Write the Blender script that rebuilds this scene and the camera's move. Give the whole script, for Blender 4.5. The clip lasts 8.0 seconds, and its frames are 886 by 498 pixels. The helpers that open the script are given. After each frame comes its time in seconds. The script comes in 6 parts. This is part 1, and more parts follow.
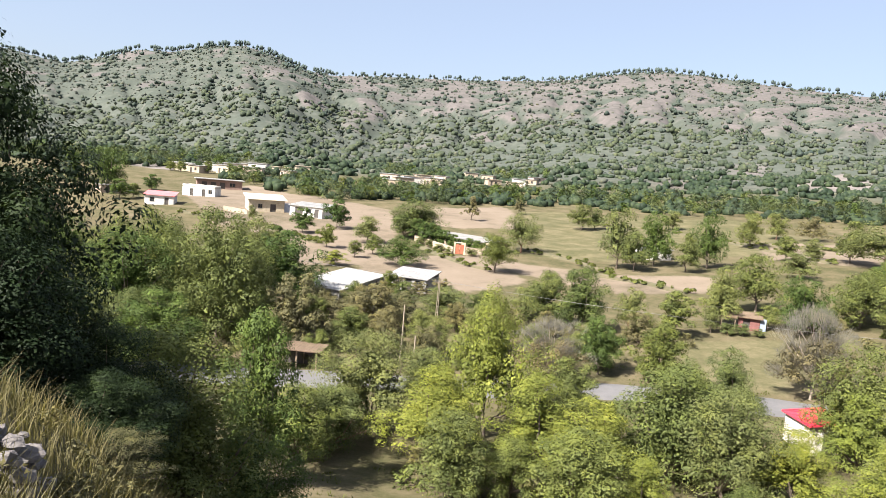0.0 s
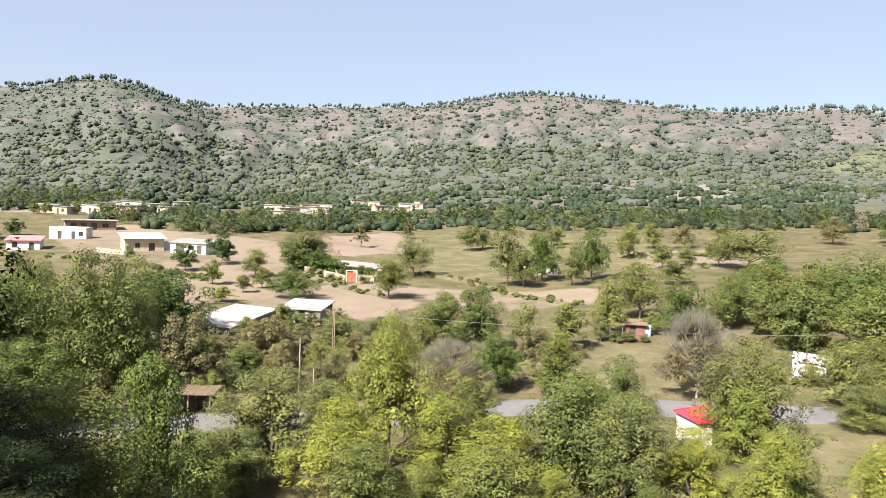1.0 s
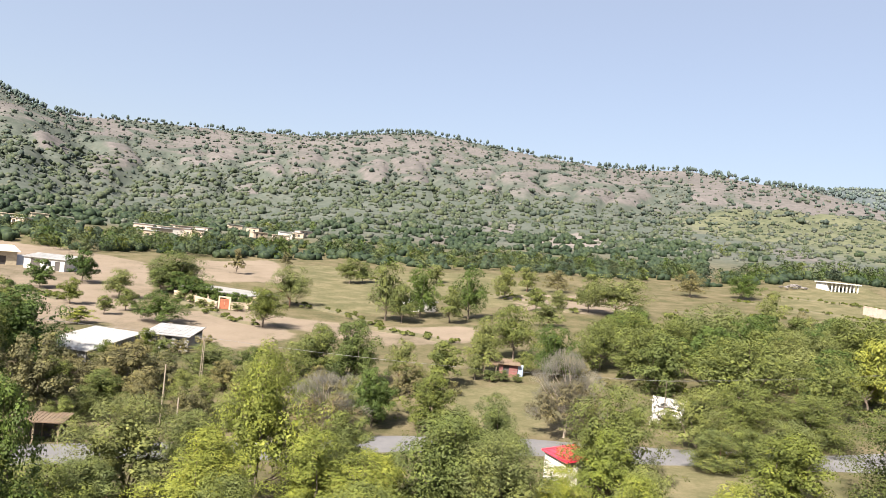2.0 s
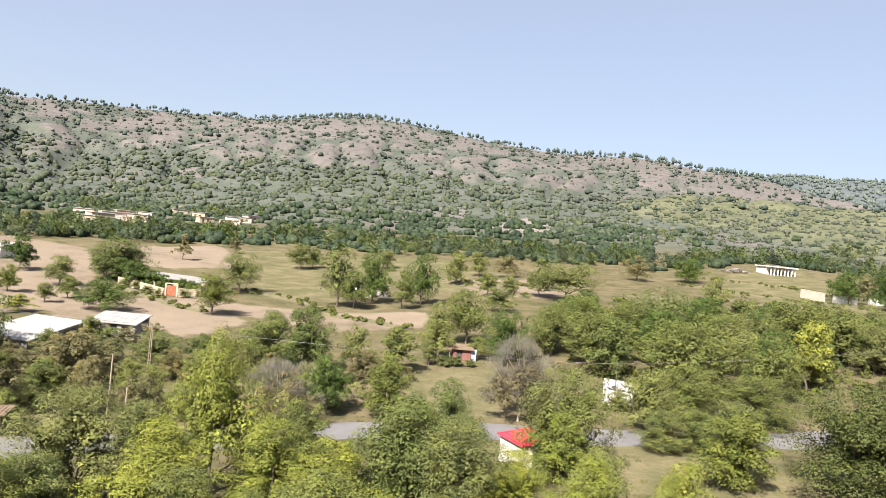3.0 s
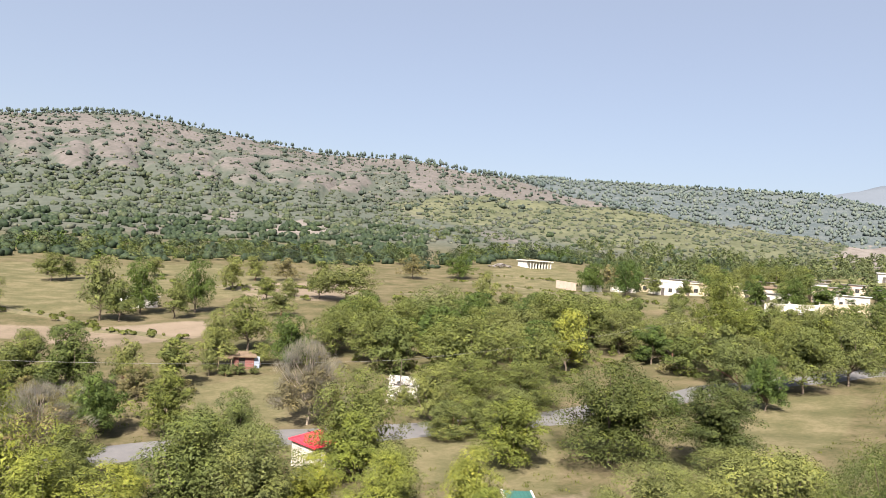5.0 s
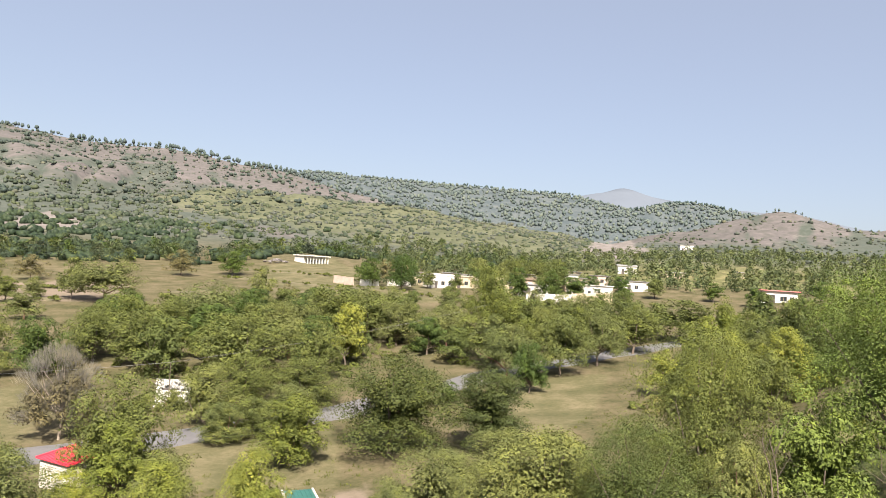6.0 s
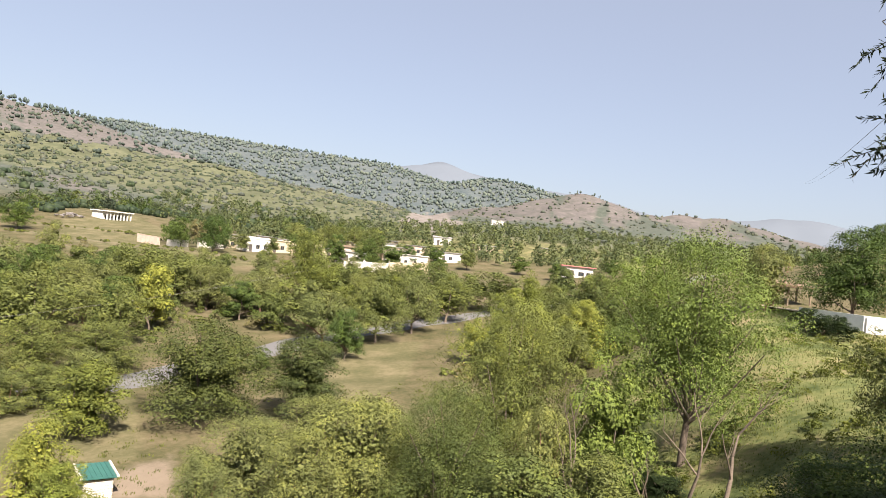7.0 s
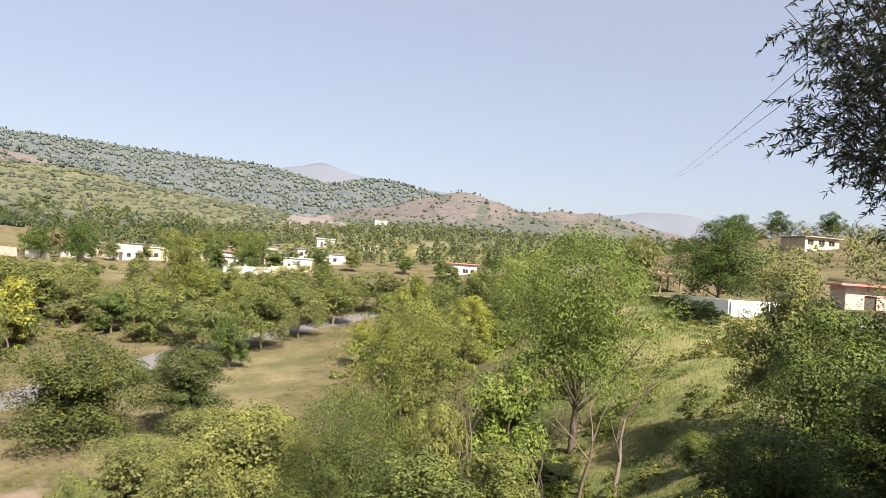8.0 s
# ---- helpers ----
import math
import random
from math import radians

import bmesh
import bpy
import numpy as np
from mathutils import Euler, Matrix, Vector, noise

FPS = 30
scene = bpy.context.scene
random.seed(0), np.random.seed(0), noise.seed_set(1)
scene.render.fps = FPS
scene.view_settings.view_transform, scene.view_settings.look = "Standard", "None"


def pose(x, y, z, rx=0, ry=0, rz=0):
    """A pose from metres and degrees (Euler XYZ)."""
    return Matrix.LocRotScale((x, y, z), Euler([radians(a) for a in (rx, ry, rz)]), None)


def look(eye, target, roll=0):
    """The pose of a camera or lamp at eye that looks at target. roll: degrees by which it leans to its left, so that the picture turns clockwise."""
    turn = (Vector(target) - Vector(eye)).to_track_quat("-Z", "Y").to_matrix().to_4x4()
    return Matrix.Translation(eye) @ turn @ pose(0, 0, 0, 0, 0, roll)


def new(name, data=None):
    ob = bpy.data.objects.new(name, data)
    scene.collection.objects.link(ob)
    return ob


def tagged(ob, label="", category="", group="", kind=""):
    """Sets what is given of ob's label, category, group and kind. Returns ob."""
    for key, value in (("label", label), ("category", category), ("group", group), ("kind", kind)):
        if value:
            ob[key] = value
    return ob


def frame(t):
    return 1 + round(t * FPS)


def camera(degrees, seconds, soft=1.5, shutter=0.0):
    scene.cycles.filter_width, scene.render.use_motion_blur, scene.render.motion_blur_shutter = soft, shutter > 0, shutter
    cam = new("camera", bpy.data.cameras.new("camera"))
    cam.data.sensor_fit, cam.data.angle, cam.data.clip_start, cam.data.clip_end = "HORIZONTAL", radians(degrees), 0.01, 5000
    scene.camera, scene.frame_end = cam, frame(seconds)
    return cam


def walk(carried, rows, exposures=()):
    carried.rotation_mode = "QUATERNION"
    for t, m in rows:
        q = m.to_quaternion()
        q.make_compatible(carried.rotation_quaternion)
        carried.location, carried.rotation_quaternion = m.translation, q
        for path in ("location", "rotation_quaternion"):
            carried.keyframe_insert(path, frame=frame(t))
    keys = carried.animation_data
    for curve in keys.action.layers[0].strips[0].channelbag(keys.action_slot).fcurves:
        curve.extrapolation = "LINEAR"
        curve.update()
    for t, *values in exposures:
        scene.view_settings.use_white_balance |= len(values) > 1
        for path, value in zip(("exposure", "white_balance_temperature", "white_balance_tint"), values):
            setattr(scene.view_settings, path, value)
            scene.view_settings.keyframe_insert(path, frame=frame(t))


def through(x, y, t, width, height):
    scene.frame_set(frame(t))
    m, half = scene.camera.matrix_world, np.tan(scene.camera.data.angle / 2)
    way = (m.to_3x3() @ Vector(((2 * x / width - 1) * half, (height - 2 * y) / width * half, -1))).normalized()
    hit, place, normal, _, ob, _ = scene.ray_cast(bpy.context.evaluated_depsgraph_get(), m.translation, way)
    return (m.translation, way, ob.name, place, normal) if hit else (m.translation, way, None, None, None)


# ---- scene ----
cam = camera(62.49, 8.0, soft=0.8)
EYE_Z = 19.0
# seconds, x, y, z against EYE_Z, pitch (90 is level), lean, heading
PATH = [
    (0, 0, 0, -0, 84, -5, 0),
    (0.5, -0.07, 0.01, -0.05, 86.67, -4.37, -4.08),
    (1, -0.33, 0.29, -0.07, 86.56, -2.13, -8.92),
    (1.5, -0.48, 0.36, -0.15, 87.03, -2.92, -12.39),
    (2, -0.67, 0.41, -0.21, 89.97, -5.9, -18.28),
    (2.2, -0.77, 0.48, -0.23, 89.9, -6.34, -20.15),
    (3.3, -1.11, 0.87, -0.19, 89.08, -6.04, -22.97),
    (3.5, -1.16, 0.92, -0.24, 89.02, -6.36, -23.79),
    (4, -1.8, 0.71, -0.23, 89.26, -6.18, -26.06),
    (4.2, -1.83, 0.71, -0.27, 89.53, -7.09, -29.51),
    (5.3, -2.4, 0.52, -0.13, 90.75, -3.31, -44.52),
    (5.5, -2.2, 0.83, -0.17, 90.32, -3.81, -48.76),
    (6, -2.15, 1.14, -0.27, 91.65, -3.71, -57.28),
    (6.5, -2.07, 1.4, -0.24, 93.75, -5.76, -65.2),
    (7, -2.09, 1.68, -0.34, 90.34, -6.12, -71.66),
    (7.5, -1.93, 1.99, -0.4, 90.74, -6.33, -74.11),
    (8, -1.85, 2.06, -0.44, 91.17, -4.16, -80.78),
]
walk(cam, [(t, pose(x, y, EYE_Z + z, rx, ry, rz)) for t, x, y, z, rx, ry, rz in PATH], exposures=[(0, 1.85, 6200, 10), (0.6, 1.84, 6300, 10), (1.5, 1.81, 6400, 10), (2, 1.77, 6400, 10), (4, 1.78, 6450, 11), (5.5, 1.61, 6500, 11), (6.5, 1.64, 6600, 12), (8, 1.72, 6750, 13)])

# ---- light: clear sunny day, sun high behind the left shoulder ----
SUN_EL, SUN_AZ = 46, 130  # elevation; bearing to the left of the first view
world = bpy.data.worlds.new("sky")
scene.world = world
world.use_nodes = True
sky = world.node_tree.nodes.new("ShaderNodeTexSky")
sky.sky_type, sky.sun_disc = "NISHITA", False
sky.sun_elevation, sky.sun_rotation = radians(SUN_EL), radians(-SUN_AZ)
sky.air_density, sky.dust_density, sky.ozone_density, sky.altitude = 1.0, 3.0, 1.2, 600
back = world.node_tree.nodes["Background"]
veil = world.node_tree.nodes.new("ShaderNodeMix")  # thin dry-season haze over the whole sky
veil.data_type = "RGBA"
veil.inputs[0].default_value = 0.45
veil.inputs[7].default_value = (4.6, 4.85, 5.7, 1)
world.node_tree.links.new(sky.outputs[0], veil.inputs[6])
world.node_tree.links.new(veil.outputs[2], back.inputs[0])
back.inputs[1].default_value = 0.05

sun = new("sun", bpy.data.lights.new("sun", "SUN"))
sun.data.energy, sun.data.angle, sun.data.color = 5.0, radians(0.53), (1.0, 0.93, 0.82)
sx, sy = -math.sin(radians(SUN_AZ)), math.cos(radians(SUN_AZ))
sun.matrix_world = look((sx * 100, sy * 100, 100 * math.tan(radians(SUN_EL)) + 20), (0, 0, 20))


# ---- materials ----
def material(name):
    m = bpy.data.materials.new(name)
    m.use_nodes = True
    nt = m.node_tree
    return m, nt, nt.nodes["Principled BSDF"], nt.nodes["Material Output"]


def noise_node(nt, size, detail=4, rough=0.6, coords="Object"):
    """A noise whose grain is about `size` metres across."""
    c = nt.nodes.new("ShaderNodeTexCoord")
    n = nt.nodes.new("ShaderNodeTexNoise")
    n.inputs["Scale"].default_value, n.inputs["Detail"].default_value, n.inputs["Roughness"].default_value = 1 / size, detail, rough
    nt.links.new(c.outputs[coords], n.inputs["Vector"])
    return n.outputs["Fac"]


def ramp(nt, fac, stops):
    r = nt.nodes.new("ShaderNodeValToRGB")
    while len(r.color_ramp.elements) < len(stops):
        r.color_ramp.elements.new(0.5)
    for e, (p, c) in zip(r.color_ramp.elements, stops):
        e.position, e.color = p, (*c, 1)
    nt.links.new(fac, r.inputs[0])
    return r.outputs[0]


def blend(nt, fac, a, b, mode="MIX"):
    m = nt.nodes.new("ShaderNodeMix")
    m.data_type, m.blend_type = "RGBA", mode
    for sock, v in ((m.inputs[0], fac), (m.inputs[6], a), (m.inputs[7], b)):
        if hasattr(v, "default_value"):
            nt.links.new(v, sock)
        else:
            sock.default_value = v if isinstance(v, (int, float)) else (*v, 1)
    return m.outputs[2]


def math_node(nt, op, a, b=0.0, c=0.0):
    m = nt.nodes.new("ShaderNodeMath")
    m.operation = op
    for sock, v in zip(m.inputs, (a, b, c)):
        if hasattr(v, "default_value"):
            nt.links.new(v, sock)
        else:
            sock.default_value = v
    return m.outputs[0]


def bump(nt, bsdf, height, strength, distance):
    b = nt.nodes.new("ShaderNodeBump")
    b.inputs["Strength"].default_value, b.inputs["Distance"].default_value = strength, distance
    nt.links.new(height, b.inputs["Height"])
    nt.links.new(b.outputs[0], bsdf.inputs["Normal"])


def surface(name, dark, light, grain=0.3, stain=2.5, rough=0.9, relief=0.02, metal=0.0, span=(0.32, 0.62)):
    """A weathered surface: grain and larger stains between two base colours."""
    m, nt, bsdf, _ = material(name)
    fine = noise_node(nt, grain, 6, 0.7)
    broad = noise_node(nt, stain, 4, 0.65)
    both = math_node(nt, "ADD", math_node(nt, "MULTIPLY", fine, 0.45), math_node(nt, "MULTIPLY", broad, 0.55))
    col = ramp(nt, both, [(span[0], dark), (span[1], light)])
    info = nt.nodes.new("ShaderNodeObjectInfo")
    col = blend(nt, math_node(nt, "MULTIPLY", info.outputs["Random"], 0.25), col, dark)
    nt.links.new(col, bsdf.inputs["Base Color"])
    bsdf.inputs["Roughness"].default_value, bsdf.inputs["Metallic"].default_value = rough, metal
    bump(nt, bsdf, fine, 0.5, relief)
    return m


LEAF_TONE = 0.7


def leaf_material(name, dark, mid, light, warm, through=0.08):
    """Leaves: colour varies leaf by leaf, clump by clump and tree by tree; light passes through them."""
    m, nt, bsdf, out = material(name)
    geo = nt.nodes.new("ShaderNodeNewGeometry")
    mix3 = lambda p, q, k: [LEAF_TONE * (u + (v - u) * k) for u, v in zip(p, q)]
    col = ramp(nt, geo.outputs["Random Per Island"], [(0.0, mix3(mid, dark, 0.25)), (0.5, mix3(mid, mid, 0)), (0.95, mix3(mid, light, 0.25)), (1.0, mix3(light, warm, 0.2))])
    clump = ramp(nt, noise_node(nt, 1.1, 2), [(0.32, (0.6, 0.66, 0.68)), (0.5, (0.96, 1.0, 1.0)), (0.68, (1.36, 1.38, 1.08))])
    col = blend(nt, 1.0, col, clump, "MULTIPLY")
    plant = nt.nodes.new("ShaderNodeAttribute")  # plant by plant, where many share a mesh
    plant.attribute_name = "plant"
    tint = ramp(nt, plant.outputs["Fac"], [(0.0, (1, 1, 1)), (0.04, (0.6, 0.68, 0.66)), (0.5, (0.95, 0.97, 0.97)), (0.88, (1.16, 1.14, 0.97)), (1.0, (1.3, 1.2, 0.92))])
    col = blend(nt, 1.0, col, tint, "MULTIPLY")
    info = nt.nodes.new("ShaderNodeObjectInfo")
    tree = ramp(nt, info.outputs["Random"], [(0.0, (0.74, 0.82, 0.8)), (0.5, (1, 1, 1)), (1.0, (1.12, 1.12, 0.97))])
    col = blend(nt, 1.0, col, tree, "MULTIPLY")
    nt.links.new(col, bsdf.inputs["Base Color"])
    bsdf.inputs["Roughness"].default_value = 0.6
    bsdf.inputs["Specular IOR Level"].default_value = 0.12
    tr = nt.nodes.new("ShaderNodeBsdfTranslucent")
    nt.links.new(blend(nt, 1.0, col, (1.25, 1.3, 0.6), "MULTIPLY"), tr.inputs[0])
    mix = nt.nodes.new("ShaderNodeMixShader")
    mix.inputs[0].default_value = through
    nt.links.new(bsdf.outputs[0], mix.inputs[1])
    nt.links.new(tr.outputs[0], mix.inputs[2])
    nt.links.new(mix.outputs[0], out.inputs[0])
    return m


LEAVES = {}
LEAVES["dark"] = leaf_material("dark_leaves", (0.04, 0.0611, 0.017), (0.08, 0.111, 0.0282), (0.14, 0.173, 0.0424), (0.213, 0.2, 0.0564))
# Near-black leaf colour that stands in for deep shade.
LEAVES["deep"] = leaf_material("shade_darkened_leaves", (0.012, 0.0195, 0.00825), (0.0255, 0.039, 0.015), (0.0465, 0.0645, 0.024), (0.09, 0.0975, 0.0375), 0.15)
LEAVES["green"] = leaf_material("green_leaves", (0.0607, 0.0741, 0.0235), (0.133, 0.146, 0.0446), (0.202, 0.208, 0.0642), (0.29, 0.252, 0.0838))
LEAVES["bright"] = leaf_material("bright_leaves", (0.0616, 0.0754, 0.02), (0.123, 0.137, 0.0341), (0.189, 0.189, 0.0517), (0.262, 0.226, 0.0706))
LEAVES["olive"] = leaf_material("olive_leaves", (0.0782, 0.089, 0.0314), (0.162, 0.168, 0.0591), (0.233, 0.228, 0.0878), (0.324, 0.267, 0.104))
LEAVES["yellow"] = leaf_material("yellow_green_leaves", (0.0932, 0.116, 0.0259), (0.212, 0.22, 0.0455), (0.329, 0.314, 0.0699), (0.441, 0.382, 0.104))
LEAVES["round"] = leaf_material("dull_olive_leaves", (0.0349, 0.0453, 0.0151), (0.0838, 0.0959, 0.0314), (0.13, 0.139, 0.0485), (0.182, 0.162, 0.0598))
LEAVES["lime"] = leaf_material("light_green_leaves", (0.0617, 0.0869, 0.0232), (0.157, 0.197, 0.0464), (0.235, 0.27, 0.0637), (0.314, 0.324, 0.0811))
# Slope wood: blue raised in the leaf colour for haze over the slopes.
LEAVES["slope"] = leaf_material("hazed_slope_leaves", (0.0507, 0.0617, 0.0428), (0.0762, 0.0874, 0.0612), (0.102, 0.113, 0.0766), (0.132, 0.129, 0.0865), 0.1)
LEAVES["gold"] = leaf_material("golden_leaves", (0.124, 0.125, 0.028), (0.236, 0.238, 0.049), (0.31, 0.31, 0.063), (0.347, 0.33, 0.07))
LEAVES["brown"] = leaf_material("brownish_leaves", (0.0974, 0.0802, 0.0421), (0.175, 0.147, 0.0727), (0.243, 0.2, 0.103), (0.32, 0.223, 0.115))
LEAVES["bare"] = leaf_material("dry_twigs", (0.164, 0.135, 0.118), (0.236, 0.202, 0.179), (0.295, 0.256, 0.224), (0.315, 0.256, 0.199), 0.1)
LEAVES["withered"] = leaf_material("withered_leaves", (0.11, 0.0816, 0.0437), (0.19, 0.142, 0.0773), (0.255, 0.199, 0.111), (0.306, 0.256, 0.141))
LEAVES["belt"] = leaf_material("belt_leaves", (0.0908, 0.105, 0.0504), (0.161, 0.169, 0.0786), (0.233, 0.227, 0.111), (0.341, 0.277, 0.146))
# Hillside scrub and trees: paler, bluer leaf colours that include distance haze.
LEAVES["scrub"] = leaf_material("hazed_scrub_leaves", (0.0872, 0.0907, 0.0769), (0.114, 0.115, 0.0999), (0.139, 0.136, 0.118), (0.156, 0.145, 0.123), 0.08)
LEAVES["hill"] = leaf_material("hazed_hill_leaves", (0.0562, 0.0699, 0.06), (0.0756, 0.0896, 0.0768), (0.0972, 0.109, 0.0936), (0.119, 0.122, 0.102), 0.08)
LEAVES["foot"] = leaf_material("foothill_wood_leaves", (0.034, 0.046, 0.028), (0.05, 0.066, 0.039), (0.068, 0.084, 0.048), (0.086, 0.097, 0.056), 0.08)
# Crest pines: needle colour blued and lightened to stand for haze.
LEAVES["pine"] = leaf_material("hazed_pine_needles", (0.0687, 0.0878, 0.0898), (0.0929, 0.117, 0.116), (0.117, 0.142, 0.137), (0.133, 0.155, 0.145), 0.1)
# Farther ridge trees: blue-grey distance haze put into the leaf colour.
LEAVES["ridge"] = leaf_material("hazed_ridge_leaves", (0.11, 0.129, 0.136), (0.131, 0.148, 0.153), (0.155, 0.168, 0.169), (0.174, 0.182, 0.179), 0.08)
LEAVES["willow"] = leaf_material("narrow_willow_leaves", (0.044, 0.0575, 0.051), (0.0792, 0.0989, 0.084), (0.121, 0.144, 0.12), (0.22, 0.23, 0.135), 0.25)
LEAVES["grass"] = leaf_material("dry_grass", (0.109, 0.089, 0.042), (0.228, 0.187, 0.0966), (0.346, 0.294, 0.164), (0.455, 0.401, 0.244), 0.3)
LEAVES["weeds"] = leaf_material("green_weeds", (0.0655, 0.0778, 0.0206), (0.124, 0.135, 0.0382), (0.189, 0.19, 0.0588), (0.262, 0.223, 0.0882), 0.3)
BARK = surface("grey_brown_bark", (0.06, 0.045, 0.033), (0.17, 0.13, 0.1), 0.08, 0.6, 0.95, 0.02)
PALE_BARK = surface("pale_dead_bark", (0.14, 0.11, 0.085), (0.33, 0.27, 0.21), 0.08, 0.7, 0.95, 0.01)
RED_BARK = surface("reddish_bark", (0.09, 0.045, 0.03), (0.22, 0.12, 0.08), 0.08, 0.6, 0.95, 0.02)


# ---- the ground: one sheet from the viewer's feet to the horizon ----
def at(az, d):
    """Ground plan from a bearing (degrees, left positive) and a distance."""
    a = radians(az)
    return -math.sin(a) * d, math.cos(a) * d


# Ridge lines: bearing, distance and crest height of each node.
MAIN_RIDGE = [(50, 1400, 150), (36, 1350, 155), (31, 1350, 150), (27.5, 1350, 139), (24.8, 1320, 155), (22.8, 1300, 170.5), (20.6, 1270, 170.1), (18.5, 1230, 178.3), (15.6, 1200, 184.4), (13.7, 1200, 176.7), (12.3, 1200, 165.2), (10.8, 1230, 160.4), (9, 1300, 166.6), (4, 1350, 181.2), (-1, 1350, 186.1), (-7, 1350, 195.7), (-10, 1350, 204.8), (-13, 1350, 218.1), (-16, 1350, 223.5), (-19, 1350, 219.2), (-25, 1300, 196.4), (-30, 1250, 180), (-33, 1230, 177.7), (-36, 1200, 177.2), (-38.5, 1170, 167.8), (-41, 1150, 158), (-44, 1120, 150), (-47, 1080, 132), (-54, 980, 95), (-61, 880, 55)]
BACK_RIDGE = [(-37, 2000, 235), (-47, 2000, 259), (-55, 2000, 252.2), (-61, 1950, 242.3), (-66, 1900, 229.6), (-71, 1900, 196), (-73.5, 1900, 202), (-75.5, 1900, 220), (-80, 1850, 178), (-86, 1800, 100)]
GREEN_SPUR = [(-26, 820, 66), (-34, 800, 78), (-43, 790, 86), (-51, 760, 82), (-58, 680, 60), (-66, 560, 40)]
RIGHT_HILL = [(-73, 760, 44), (-78, 730, 70), (-80.5, 720, 57.2), (-81.8, 720, 89.8), (-84.5, 720, 62.2), (-87, 720, 77.4), (-90, 740, 77.7), (-92.5, 750, 80.9), (-94.5, 770, 68), (-96, 800, 48), (-101, 850, 50)]
FAR_RANGE = [(-60, 4200, 440), (-66, 4200, 455), (-71, 4200, 535), (-76, 4300, 460), (-82, 4350, 425), (-90, 4350, 365), (-99, 4300, 385), (-104, 4300, 350), (-120, 4300, 350)]
ROCK_SPUR = [(-66, 520, 26), (-70, 470, 36), (-76, 480, 34)]


def tent(x, y, nodes, slope, round_off):
    """Height of a ridge with straight flanks and a rounded crest."""
    best = np.full(np.shape(x), -1e3)
    for (a0, d0, h0), (a1, d1, h1) in zip(nodes, nodes[1:]):
        (x0, y0), (x1, y1) = at(a0, d0), at(a1, d1)
        dx, dy = x1 - x0, y1 - y0
        s = np.clip(((x - x0) * dx + (y - y0) * dy) / (dx * dx + dy * dy), 0, 1)
        q = np.hypot(x - x0 - s * dx, y - y0 - s * dy)
        best = np.maximum(best, h0 + s * (h1 - h0) - slope * (np.sqrt(q * q + round_off ** 2) - round_off))
    return best


def main_hill(x, y):
    """Height of the long hill facing the viewpoint: its crest by bearing, summits fading into one even flank."""
    a, d = np.degrees(np.arctan2(-x, y)), np.hypot(x, y)
    bearing, reach, crest = (np.array(c, float) for c in zip(*MAIN_RIDGE[::-1]))
    even = np.mean([np.interp(bearing + k, bearing, crest) for k in range(-9, 10, 3)], axis=0)
    q = d - np.interp(a, bearing, reach)
    h = np.interp(a, bearing, even) + np.interp(a, bearing, crest - even) * np.exp(-(q / 260) ** 2)
    return h - 0.205 * (np.sqrt(q * q + 625) - 25) - 3 * np.maximum(0, a - 50) - 8 * np.maximum(0, -61 - a)


def waves(x, y, size, seed):
    """Smooth pseudo-noise of about unit height, from sines in turned directions."""
    out = 0
    for k in range(5):
        a = seed * 1.7 + k * 2.39996
        f = 2 * math.pi / size * (0.7 + 0.23 * k)
        out = out + np.sin((x * math.cos(a) + y * math.sin(a)) * f + seed * 3.1 + k * 1.3 + 1.3 * np.sin((y * math.cos(a) - x * math.sin(a)) * f * 0.6 + k)) / 5
    return out * 1.6


def soft_step(v, a, b):
    s = np.clip((v - a) / (b - a), 0, 1)
    return s * s * (3 - 2 * s)


def hollow(x, y):
    """1 along the gullies that run down the main hill, 0 on the ribs between them."""
    u = np.degrees(np.arctan2(-x, y))
    w = 0.7 * np.sin(u * 0.72 + 1.5 * waves(x, y, 520, 11)) + 0.5 * np.sin(u * 1.55 + 2.0 * waves(x, y, 300, 13)) + 0.25 * waves(x, y, 120, 29)
    return 1 - np.clip(np.abs(w) / 0.6, 0, 1) ** 0.8


def below_crest(a, d):
    """1 on the lower flank of the main hill, 0 near and beyond its crest line."""
    top = np.interp(-a, [-n[0] for n in MAIN_RIDGE], [n[1] for n in MAIN_RIDGE])
    return 1 - soft_step(d / top, 0.58, 0.84)


def flank(x, y, d):
    """1 on the main hill's flank, 0 at its foot and towards its crest line."""
    a = np.degrees(np.arctan2(-x, y))
    return soft_step(d, 470, 700) * below_crest(a, d) * soft_step(a, -52, -40)


